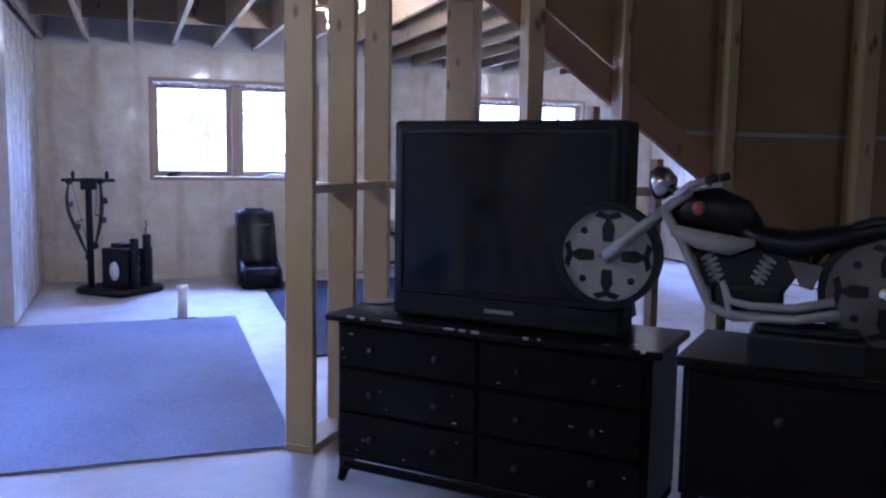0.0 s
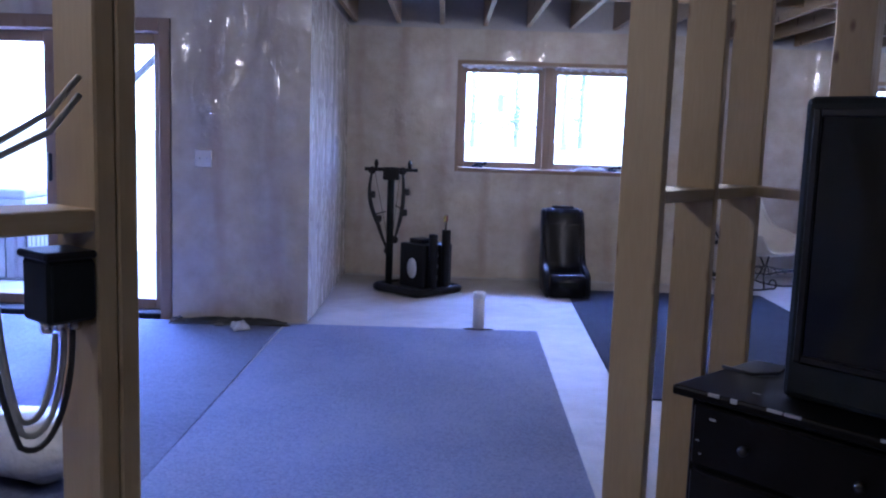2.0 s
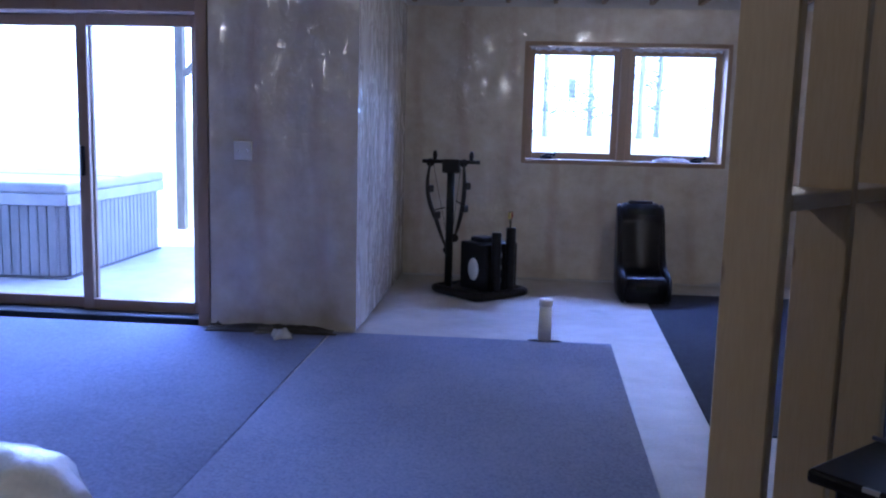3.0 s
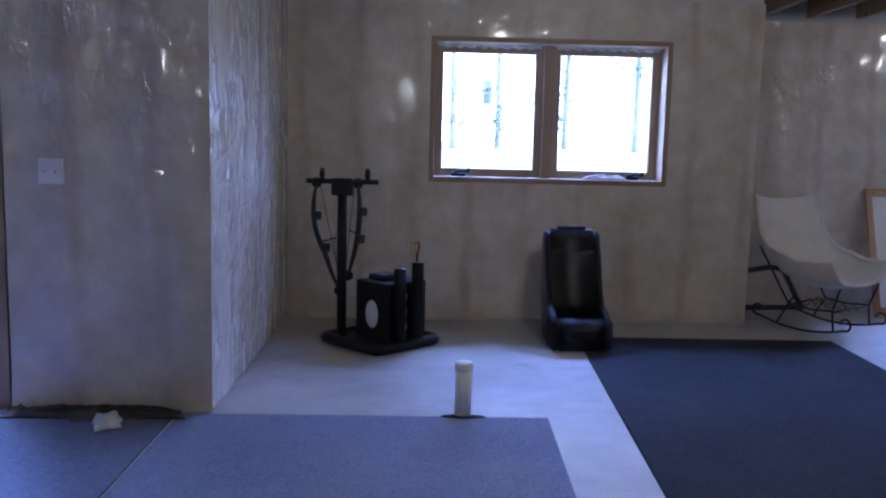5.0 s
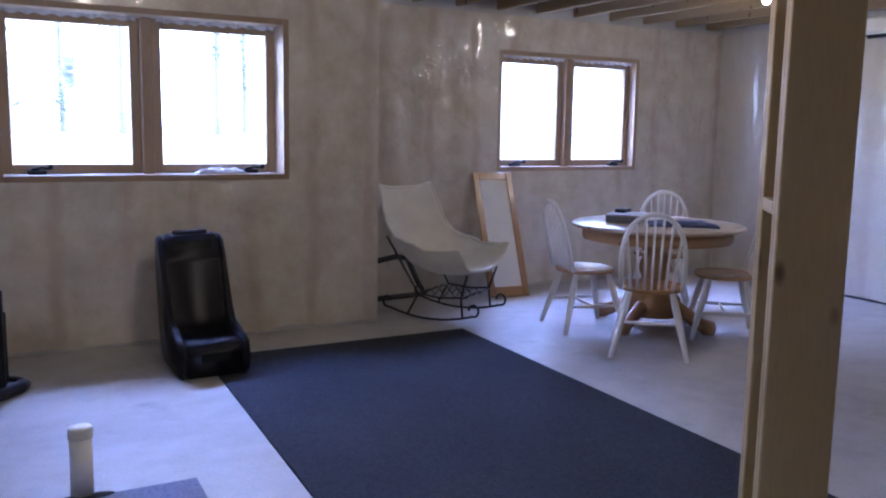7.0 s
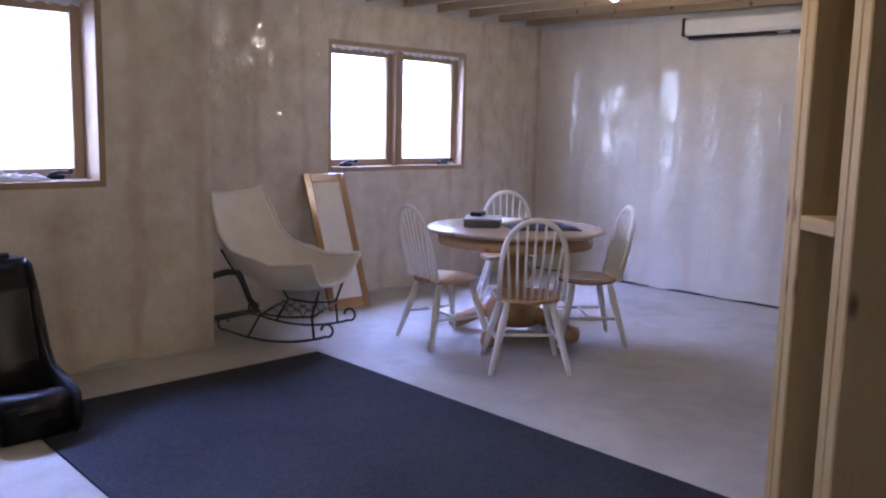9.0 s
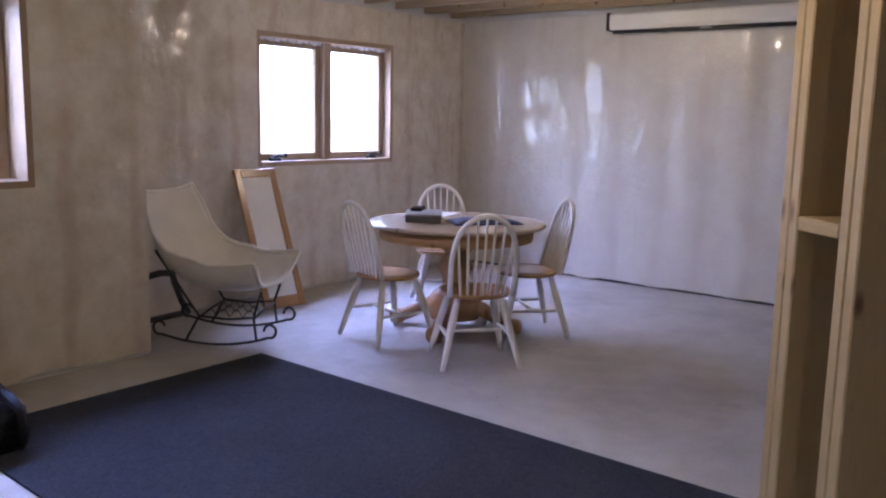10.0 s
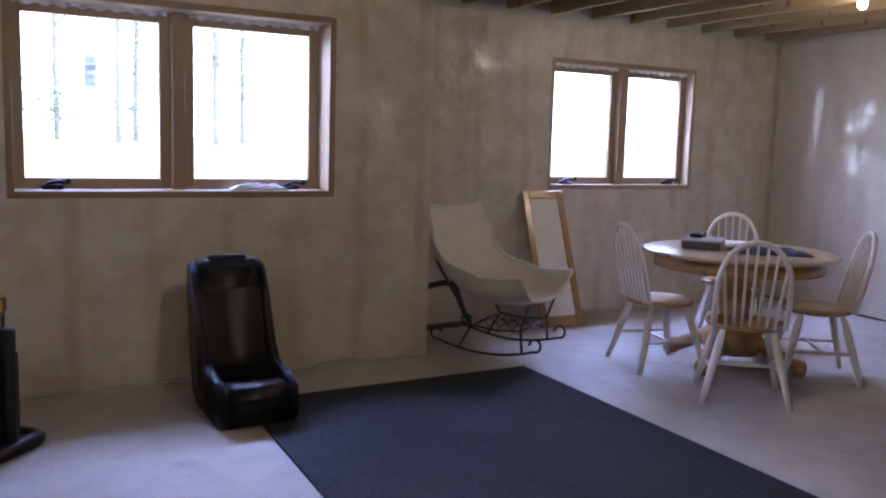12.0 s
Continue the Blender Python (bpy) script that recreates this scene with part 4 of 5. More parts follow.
def archery_rack():
    r = thing("bow_rack", pose(0.745, -0.99, 0.0, 0, 0, 45), "black archery rack with two hanging compound bows", "archery rack")
    q = 0.265
    bm = bmesh.new()
    tube(bm, [(x, y, 0.035) for x, y in ((-q + 0.05, -q), (q - 0.05, -q), (q - 0.012, -q + 0.012), (q, -q + 0.05), (q, q - 0.05), (q - 0.012, q - 0.012), (q - 0.05, q), (-q + 0.05, q), (-q + 0.012, q - 0.012), (-q, q - 0.05), (-q, -q + 0.05), (-q + 0.012, -q + 0.012))], 0.035, 10, closed=True)
    part("base_ring", bm, BLACK, r, "", True)
    bm = bmesh.new()
    box(bm, -q + 0.02, q - 0.02, -q + 0.02, q - 0.02, 0.022, 0.05, 0.005)
    part("base_plate", bm, BLACK, r)
    px, py = -0.20, 0.16
    bm = bmesh.new()
    tube(bm, [(px, py, 0.05), (px, py, 0.6), (px, py, 1.03)], 0.031, 12)
    part("post", bm, GREY_CASE, r, "dark grey post", True)
    d = Vector((0.7071, -0.7071, 0))
    c0 = Vector((px, py, 1.06))
    bm = bmesh.new()
    tube(bm, [c0 - d * 0.23, c0 + d * 0.23], 0.017, 10)
    part("cross_bar", bm, BLACK, r, "", True)
    for k in (-0.13, 0.16):
        bm = bmesh.new()
        tube(bm, [c0 + d * k + Vector((0, 0, 0.01)), c0 + d * k + Vector((0, 0, 0.05)), c0 + d * k + Vector((0, 0, 0.085))], [0.014, 0.02, 0.012], 10)
        part("knob", bm, BLACK, r, "", True)
    bm = bmesh.new()
    box(bm, -0.07, 0.07, -0.035, 0.035, -0.09, 0.02, 0.01, Matrix.Translation(c0) @ pose(0, 0, 0, 0, 0, -45))
    part("hub", bm, BLACK, r)
    for k, h, bulge in ((-0.165, 0.70, -0.022), (0.10, 0.60, 0.012)):
        bow = new("compound_bow")
        bow.parent = r
        tagged(bow, "dark compound bow hanging from the rack")
        top = c0 + d * k + Vector((0, 0, -0.01))
        pts = []
        for i in range(21):
            f = i / 20
            sway = -0.03 * math.sin(math.pi * min(1.0, f * 1.5)) + 0.15 * f ** 2.2 if k < 0 else 0.02 * math.sin(math.pi * f) - 0.06 * f ** 2
            pts.append(top + d * sway + Vector((0, 0, -h * f)))
        bm = bmesh.new()
        tube(bm, pts, [0.009 + 0.010 * math.sin(math.pi * i / 20) for i in range(21)], 8)
        part("limb", bm, IRON, bow, "", True)
        for f in (6, 12):
            bm = bmesh.new()
            box(bm, -0.03, 0.03, -0.02, 0.02, -0.03, 0.03, 0.008, Matrix.Translation(pts[f] + d * 0.02))
            part("riser", bm, IRON, bow)
        for e in (0, 20):
            bm = bmesh.new()
            lathe(bm, [(0.02, -0.008), (0.034, -0.006), (0.03, 0.0), (0.034, 0.006), (0.02, 0.008)], 14, Matrix.Translation(pts[e]) @ pose(0, 0, 0, 90, 0, -45))
            part("cam", bm, BLACK, bow, "", True)
        bm = bmesh.new()
        tube(bm, [pts[0] - d * 0.02 * (1 if bulge > 0 else -1), pts[20] - d * 0.02 * (1 if bulge > 0 else -1)], 0.0025, 5)
        part("bowstring", bm, DARK_CABLE, bow)
        bm = bmesh.new()
        tube(bm, [pts[11], pts[11] + d * (0.10 if k < 0 else -0.06) + Vector((0, 0, 0.03))], 0.006, 6)
        part("stabiliser", bm, IRON, bow)
    bm = bmesh.new()
    box(bm, -0.13, 0.21, -0.21, 0.10, 0.052, 0.43, 0.012, None, 2)
    cube = part("target_block", bm, BLACK, r, "black foam archery target block")
    bm = bmesh.new()
    lathe(bm, [(0.075, 0.0), (0.074, 0.002), (0.01, 0.0025)], 20, pose(-0.1305, -0.06, 0.22, 0, -90), sx=1.2, sy=0.8)
    part("target_print", bm, WHITE_VINYL, cube, "white printed target spot", True)
    for z in (0.14, 0.24, 0.34):
        bm = bmesh.new()
        lathe(bm, [(0.034, 0.0), (0.033, 0.002), (0.005, 0.0025)], 14, pose(0.005, -0.2105, z, 90))
        part("target_print", bm, CARTON, cube, "", True)
    for z in (0.13, 0.26):
        bm = bmesh.new()
        lathe(bm, [(0.03, 0.0), (0.029, 0.002), (0.005, 0.0025)], 14, pose(0.2105, 0.02, z, 0, 90))
        part("target_print", bm, CARTON, cube, "", True)
    bm = bmesh.new()
    box(bm, -0.10, 0.06, -0.13, 0.02, 0.432, 0.475, 0.015, None, 2)
    part("gear_pouch", bm, VINYL, r, "soft black gear pouch")
    for x, y, h in ((-0.067, -0.252, 0.53), (0.088, -0.252, 0.56)):
        bm = bmesh.new()
        lathe(bm, [(0.036, 0.071), (0.039, 0.075), (0.039, h - 0.01), (0.036, h), (0.01, h + 0.001)], 16, pose(x, y, 0))
        q2 = part("arrow_tube", bm, BLACK, r, "", True)
        if h > 0.55:
            for k in range(3):
                bm = bmesh.new()
                ax, ay = x + 0.016 * (k - 1), y + 0.01 * k
                tube(bm, [(ax, ay, h), (ax + 0.01 * (k - 1), ay, h + 0.13)], 0.003, 6)
                ar = part("arrow", bm, IRON, q2)
                bm = bmesh.new()
                for a in (0, 120, 240):
                    box(bm, 0.002, 0.012, -0.0006, 0.0006, 0, 0.05, 0, pose(ax + 0.007 * (k - 1), ay, h + 0.07, 0, 0, a))
                part("fletching", bm, YELLOW if k == 0 else RED, ar)
    return r


archery_rack()

# ---- window and wall clutter ----
bm = bmesh.new()
box(bm, 1.44, 1.51, -0.0075, -0.0045, 1.61, 1.79)
for k, (h0, h1) in enumerate(((1.63, 1.645), (1.665, 1.69), (1.71, 1.735), (1.755, 1.765))):
    box(bm, 1.452, 1.498, -0.0085, -0.0078, h0, h1)
solid("window_sticker", bm, [STICKER], "pale blue maker's sticker on the window pane", "sticker")
crumpled("plastic_bag", 2.36, -0.14, 1.073, 0.34, 0.08, 0.055, 2, FILM, "crumpled clear plastic bag on the window sill", "bag", 11)
sw = thing("switch_box", pose(-0.72, W0Y - 0.03, 1.15), "white blank switch plate on the polythene wall", "switch plate")
bm = bmesh.new()
box(bm, -0.058, 0.058, -0.006, 0.022, -0.06, 0.06, 0.004)
part("plate", bm, PVC, sw)
for sx in (-0.025, 0.025):
    bm = bmesh.new()
    box(bm, sx - 0.004, sx + 0.004, -0.009, -0.006, -0.006, 0.006, 0.001)
    part("screw", bm, CHROME, sw)
crumpled("polythene_scrap", -0.55, W0Y - 0.12, 0.010, 0.16, 0.13, 0.05, 30, CLEAR, "torn scrap of clear polythene at the wall foot", "scrap", 14)
crumpled("polythene_scrap", -0.88, W0Y - 0.10, 0.010, 0.11, 0.09, 0.05, 10, CLEAR, "torn scrap of clear polythene at the wall foot", "scrap", 17)

# ---- near room: dresser, television, toy motorcycle ----
F = Vector((0.676, -0.737, 0))
DR = -math.degrees(math.atan2(0.737, 0.676))


def dresser():
    d = thing("dresser", pose(1.60, -6.22, 0, 0, 0, DR), "worn black lacquered six-drawer dresser", "dresser")
    w, dep, h = 1.34, 0.44, 0.70
    bm = bmesh.new()
    box(bm, 0.03, w - 0.03, 0.025, dep - 0.01, 0.10, h - 0.03, 0.006)
    part("body", bm, DARKWOOD, d)
    bm = bmesh.new()
    box(bm, -0.01, w + 0.01, -0.012, dep, h - 0.029, h, 0.008, None, 2)
    part("top", bm, DARKWOOD, d, "scuffed black top")
    for x, y in ((0.06, 0.05), (w - 0.06, 0.05), (0.06, dep - 0.05), (w - 0.06, dep - 0.05)):
        bm = bmesh.new()
        tube(bm, [(x, y, 0.102), (x, y, 0.075), (x - 0.008, y - 0.012, 0.04), (x - 0.015, y - 0.02, 0.0)], [0.035, 0.034, 0.022, 0.017], 10)
        part("foot", bm, DARKWOOD, d, "curved foot", True)
    for cidx in range(2):
        for rrow in range(3):
            x0 = 0.05 + cidx * 0.625
            z0 = 0.125 + rrow * 0.182
            bm = bmesh.new()
            box(bm, x0, x0 + 0.612, 0.004, 0.024, z0, z0 + 0.168, 0.006)
            dr = part("drawer", bm, DARKWOOD, d)
            for kx in (0.16, 0.45):
                bm = bmesh.new()
                lathe(bm, [(0.006, 0.0), (0.007, 0.012), (0.014, 0.02), (0.014, 0.026), (0.006, 0.03)], 12, pose(x0 + kx, 0.004, z0 + 0.085, 90))
                part("knob", bm, IRON, dr, "", True)
    rw = random.Random(8)
    bm = bmesh.new()
    for _ in range(11):
        x, ln = rw.uniform(0.02, w - 0.06), rw.uniform(0.008, 0.045)
        box(bm, x, x + ln, -0.0132, -0.006, h - rw.uniform(0.006, 0.011), h + 0.0006)
    for _ in range(6):
        x, y, s = rw.uniform(0.05, w - 0.05), rw.uniform(0.0, 0.12), rw.uniform(0.004, 0.014)
        box(bm, x, x + s * 2, y, y + s, h - 0.001, h + 0.0007)
    tagged(part("edge_wear", bm, CARTON, d), "pale chips along the worn top edge", kind="stuff")
    bm = bmesh.new()
    for _ in range(16):
        x, z, s = rw.uniform(0.06, w - 0.08), rw.uniform(0.14, 0.64), rw.uniform(0.003, 0.007)
        box(bm, x, x + s * rw.uniform(1, 3), 0.0028, 0.0045, z, z + s)
    tagged(part("paint_specks", bm, CARTON, d), "pale specks on the drawer fronts", kind="stuff")
    bm = bmesh.new()
    box(bm, 0.06, w - 0.06, 0.012, 0.024, 0.06, 0.10, 0.005)
    part("plinth", bm, DARKWOOD, d)
    return d


dresser()


def television():
    t = thing("television", pose(1.842, -6.312, 0.702, 0, 0, DR), "large dark tube television standing on the dresser", "television")
    w, h, dep = 0.94, 0.772, 0.16
    bm = bmesh.new()
    box(bm, 0, w, 0, dep, 0, h, 0.018, None, 2)
    part("front_casing", bm, GREY_CASE, t)
    bm = bmesh.new()
    prism(bm, [(0.05, 0.02), (w - 0.05, 0.02), (w - 0.16, h * 0.86), (0.16, h * 0.86)], "y", dep, dep + 0.24)
    part("rear_casing", bm, BLACK, t)
    bm = bmesh.new()
    nx, nz = 16, 12
    gr = {(i, j): bm.verts.new((0.05 + (w - 0.1) * i / nx, -0.004 - 0.014 * (1 - (2 * i / nx - 1) ** 2) * (1 - (2 * j / nz - 1) ** 2), 0.12 + (h - 0.17) * j / nz)) for i in range(nx + 1) for j in range(nz + 1)}
    for i in range(nx):
        for j in range(nz):
            bm.faces.new((gr[i, j], gr[i + 1, j], gr[i + 1, j + 1], gr[i, j + 1]))
    part("tube_face", bm, SCREEN_GLASS, t, "dark curved glass screen", True)
    bm = bmesh.new()
    for x0, x1, z0, z1 in ((0.03, 0.05, 0.10, h - 0.03), (w - 0.05, w - 0.03, 0.10, h - 0.03), (0.05, w - 0.05, 0.10, 0.12), (0.05, w - 0.05, h - 0.05, h - 0.03)):
        box(bm, x0, x1, -0.012, -0.001, z0, z1, 0.003)
    part("bezel", bm, BLACK, t)
    bm = bmesh.new()
    box(bm, w / 2 - 0.06, w / 2 + 0.06, -0.006, -0.001, 0.045, 0.060, 0.001)
    part("badge", bm, SILVER, t)
    for k in range(6):
        bm = bmesh.new()
        box(bm, w * 0.68 + 0.035 * k, w * 0.68 + 0.035 * k + 0.02, -0.006, -0.001, 0.05, 0.06, 0.001)
        part("button", bm, BLACK, t)
    return t


television()

bm = bmesh.new()
tube(bm, [(1.78, -6.04, 0.706), (1.84, -6.12, 0.706), (1.92, -6.10, 0.706), (1.98, -6.02, 0.706), (2.1, -5.98, 0.706)], 0.005, 6)
solid("power_cord", bm, DARK_CABLE, "thin dark cord lying on the dresser top", "cable", smooth=True)


def end_table():
    t = thing("side_table", pose(2.435, -7.41, 0, 0, 0, DR), "dark lacquered side table with two drawers", "table")
    w, dep, h = 1.15, 0.48, 0.74
    bm = bmesh.new()
    box(bm, -0.01, w + 0.01, -0.015, dep, h - 0.03, h, 0.006, None, 2)
    part("top", bm, DARKWOOD, t)
    bm = bmesh.new()
    box(bm, 0.012, w, 0.012, dep - 0.01, 0.30, h - 0.031, 0.004)
    part("body", bm, DARKWOOD, t)
    for k in range(2):
        bm = bmesh.new()
        box(bm, 0.03 + 0.56 * k, 0.575 + 0.56 * k, -0.006, 0.011, 0.33, 0.695, 0.005)
        dr = part("drawer", bm, DARKWOOD, t)
        bm = bmesh.new()
        lathe(bm, [(0.006, 0.0), (0.007, 0.012), (0.014, 0.02), (0.014, 0.026), (0.006, 0.03)], 12, pose(0.30 + 0.56 * k, -0.006, 0.585, 90))
        part("knob", bm, IRON, dr, "", True)
    for x in (0.02, w - 0.065):
        for y in (0.02, dep - 0.07):
            bm = bmesh.new()
            box(bm, x, x + 0.05, y, y + 0.05, 0.0, 0.299, 0.004)
            part("leg", bm, DARKWOOD, t)
    return t


end_table()


def disc(bm, r0, r1, half, m, seg=32):
    """A ring (r0 inner, r1 outer) about the y axis."""
    vs = []
    rings = []
    for r, y in ((r0, -half), (r1, -half), (r1, half), (r0, half)):
        ring = [bm.verts.new((r * math.cos(2 * math.pi * k / seg), y, r * math.sin(2 * math.pi * k / seg))) for k in range(seg)]
        rings.append(ring)
        vs += ring
    for a in range(4):
        q, w = rings[a], rings[(a + 1) % 4]
        for k in range(seg):
            bm.faces.new((q[k], q[(k + 1) % seg], w[(k + 1) % seg], w[k]))
    bmesh.ops.transform(bm, matrix=m, verts=vs)


def toy_motorcycle():
    """A child's chopper: x runs from the front wheel back to the rear one, y across it."""
    m = thing("toy_motorcycle", pose(2.30, -7.20, 1.0, 0, 0, DR + 4), "silver and black toy chopper motorcycle on a side table", "toy motorcycle")
    R = 0.17
    for x, wr, z in ((0.0, R, 0.03), (0.80, R + 0.01, -0.03)):
        bm = bmesh.new()
        disc(bm, wr - 0.022, wr, 0.032, pose(x, 0, z))
        wheel = part("wheel", bm, BLACK, m, "black tyre")
        bm = bmesh.new()
        disc(bm, 0.02, wr - 0.023, 0.014, pose(x, 0, z))
        rim = part("rim", bm, SILVER if x < 0.1 else SHADED_SILVER, wheel, "silver plastic disc rim" if x < 0.1 else "silver disc rim, coloured darker for shade")
        bm = bmesh.new()
        for k in range(4):
            a = 90 * k
            mm = pose(x, 0, z) @ pose(0, 0, 0, 0, a, 0)
            vs = prism(bm, [(-0.016, 0.045), (0.016, 0.045), (0.02, 0.09), (0.008, 0.115), (0.045, 0.125), (0.03, 0.142), (0.0, 0.132), (-0.03, 0.142), (-0.045, 0.125), (-0.008, 0.115), (-0.02, 0.09)], "y", -0.0165, 0.0165)
            bmesh.ops.transform(bm, matrix=mm, verts=vs)
            vs = lathe(bm, [(0.012, -0.0165), (0.0125, 0.0), (0.012, 0.0165)], 12, mm @ pose(0.078, 0, 0.078) @ pose(0, 0, 0, 90))
        part("rim_cutout", bm, BLACK, wheel, "black cut-out in the rim")
        bm = bmesh.new()
        lathe(bm, [(0.02, -0.04), (0.024, -0.03), (0.024, 0.03), (0.02, 0.04)], 14, pose(x, 0, z, 90))
        part("hub", bm, CHROME, wheel, "", True)
    for y in (-0.055, 0.055):
        bm = bmesh.new()
        tube(bm, [(0.0, y, 0.03), (0.12, y, 0.12), (0.235, y * 0.8, 0.205), (0.30, y * 0.8, 0.245)], [0.022, 0.021, 0.017, 0.014], 10)
        part("fork", bm, SILVER, m, "silver front fork", True)
    bm = bmesh.new()
    tube(bm, [(0.38, -0.17, 0.285), (0.30, -0.13, 0.265), (0.25, -0.05, 0.235), (0.25, 0.05, 0.235), (0.30, 0.13, 0.265), (0.38, 0.17, 0.285)], 0.011, 8)
    hb = part("handlebar", bm, SILVER, m, "", True)
    for sy in (-1, 1):
        bm = bmesh.new()
        tube(bm, [(0.365, sy * 0.162, 0.281), (0.40, sy * 0.178, 0.29)], 0.013, 8)
        part("grip", bm, GREY_CASE, hb, "dark grip", True)
    bm = bmesh.new()
    tube(bm, [(0.155, 0, 0.26), (0.175, 0, 0.265), (0.205, 0, 0.265), (0.235, 0, 0.26)], [0.045, 0.055, 0.05, 0.025], 16)
    part("headlight", bm, CHROME, m, "chrome headlight", True)
    bm = bmesh.new()
    for sy in (-1, 1):
        tube(bm, [(0.20, sy * 0.05, 0.19), (0.27, sy * 0.05, 0.10), (0.34, sy * 0.05, -0.03), (0.38, sy * 0.05, -0.10), (0.46, sy * 0.05, -0.125), (0.80, sy * 0.05, -0.10)], 0.017, 8)
    part("frame", bm, SILVER, m, "silver tube frame", True)
    bm = bmesh.new()
    tube(bm, [(0.21, 0, 0.16), (0.28, 0, 0.185), (0.38, 0, 0.19), (0.47, 0, 0.165), (0.53, 0, 0.125)], [0.02, 0.055, 0.070, 0.06, 0.03], 14)
    tank = part("fuel_tank", bm, BLACK, m, "glossy black tank", True)
    bm = bmesh.new()
    lathe(bm, [(0.022, 0), (0.021, 0.004), (0.008, 0.006)], 16, pose(0.33, -0.0685, 0.195, 90))
    part("badge", bm, RED, tank, "red round badge", True)
    bm = bmesh.new()
    tube(bm, [(0.24, -0.052, 0.125), (0.34, -0.056, 0.10), (0.44, -0.056, 0.085), (0.52, -0.05, 0.10)], [0.018, 0.03, 0.028, 0.012], 10)
    part("side_trim", bm, SILVER, m, "", True)
    bm = bmesh.new()
    tube(bm, [(0.47, 0, 0.135), (0.55, 0, 0.105), (0.66, 0, 0.095), (0.76, 0, 0.115), (0.92, 0, 0.15)], [0.045, 0.065, 0.07, 0.065, 0.045], 12, flat=0.6)
    part("saddle", bm, VINYL, m, "black saddle", True)
    bm = bmesh.new()
    pts = [(0.935 + 0.24 * math.cos(a), 0, -0.03 + 0.205 * math.sin(a)) for a in [math.radians(18 + 12 * k) for k in range(13)]]
    tube(bm, pts, [0.03] + [0.042] * 11 + [0.03], 10, flat=0.35)
    part("rear_mudguard", bm, BLACK, m, "", True)
    for x, lean in ((0.40, -28), (0.53, 28)):
        bm = bmesh.new()
        fins = [(0.02, -0.05)]
        for k in range(5):
            fins += [(0.028, 0.018 * k), (0.038, 0.003 + 0.018 * k), (0.038, 0.011 + 0.018 * k), (0.028, 0.014 + 0.018 * k)]
        lathe(bm, fins + [(0.02, 0.1)], 12, pose(x, 0, -0.02, 0, lean, 0))
        part("cylinder", bm, SILVER, m, "finned silver cylinder", True)
    bm = bmesh.new()
    box(bm, 0.38, 0.62, -0.04, 0.04, -0.11, -0.03, 0.015, None, 2)
    part("crankcase", bm, BLACK, m)
    bm = bmesh.new()
    prism(bm, [(0.35, -0.04), (0.62, -0.05), (0.70, 0.06), (0.60, 0.10), (0.30, 0.11)], "y", -0.026, 0.026)
    part("engine_block", bm, BLACK, m, "black engine body")
    for k, z in enumerate((-0.085, -0.12)):
        bm = bmesh.new()
        tube(bm, [(0.42, -0.06, -0.02), (0.45, -0.075, z + 0.01), (0.52, -0.078, z), (0.66, -0.078, z + 0.002), (0.78, -0.078, z + 0.03)], [0.010, 0.011, 0.012, 0.013, 0.014], 10)
        part("exhaust", bm, SILVER, m, "dull silver exhaust pipe", True)
    bm = bmesh.new()
    prism(bm, [(0.63, 0.05), (0.74, 0.04), (0.71, -0.03), (0.67, -0.02)], "y", -0.058, 0.058)
    part("side_cover", bm, SHADED_SILVER, m)
    for ob in m.children_recursive:
        if ob.type == "MESH" and "wheel" not in ob.name and "wheel" not in ob.parent.name:
            ob.data.transform(Matrix.Diagonal((0.855, 1, 1, 1)))
    return m


toy_motorcycle()
st = thing("display_stand", pose(2.60, -7.525, 0.742, 0, 0, DR + 4), "low black stand under the toy motorcycle", "stand")
bm = bmesh.new()
box(bm, 0.0, 0.32, -0.10, 0.10, 0.0, 0.10, 0.01, None, 2)
part("body", bm, BLACK, st)
bm = bmesh.new()
box(bm, 0.02, 0.30, -0.07, 0.07, 0.101, 0.118, 0.004)
part("pad", bm, GREY_CASE, st)

# ---- beyond the television ----
cb = thing("moving_box", pose(3.02, -5.2, 0, 0, 0, 12), "grey storage carton stacked beyond the stair wall", "box")
bm = bmesh.new()
box(bm, -0.22, 0.22, -0.18, 0.18, 0, 0.62, 0.006)
part("carton", bm, CARTON, cb)
for sx in (-1, 1):
    bm = bmesh.new()
    box(bm, -0.11, 0.11, -0.18, 0.18, -0.002, 0.002, 0, pose(sx * 0.22, 0, 0.625, 0, -sx * 35, 0) @ pose(-sx * 0.11, 0, 0))
    part("flap", bm, CARTON, cb)
bm = bmesh.new()
lathe(bm, [(0.06, 0.0), (0.075, 0.05), (0.07, 0.12), (0.04, 0.17), (0.015, 0.2)], 14)
for v in bm.verts:
    v.co += 0.012 * Vector(noise.noise_vector(v.co * 14))
ob = solid("foil_wrapped_bottle", bm, GREEN, "green foil-wrapped bottle on a storage carton", "bottle", smooth=True)
ob.matrix_world = pose(2.96, -5.27, 0.66)
wb = thing("laundry_basket", pose(2.62, -5.62, 0, 0, 0, -40), "white plastic bin by the stair wall", "bin")
bm = bmesh.new()
lathe(bm, [(0.13, 0.0), (0.135, 0.02), (0.165, 0.60), (0.155, 0.602), (0.13, 0.03), (0.02, 0.028)], 24)
part("tub", bm, WHITE_VINYL, wb, "", True)
bm = bmesh.new()
lathe(bm, [(0.168, 0.585), (0.178, 0.59), (0.178, 0.615), (0.168, 0.62), (0.1, 0.625)], 24)
part("lid", bm, WHITE_VINYL, wb, "", True)

# ---- electrical boxes and cables on the stud beside the opening ----
def at_wall(s, lat, z):
    return wall_pose(s, lat, z).translation


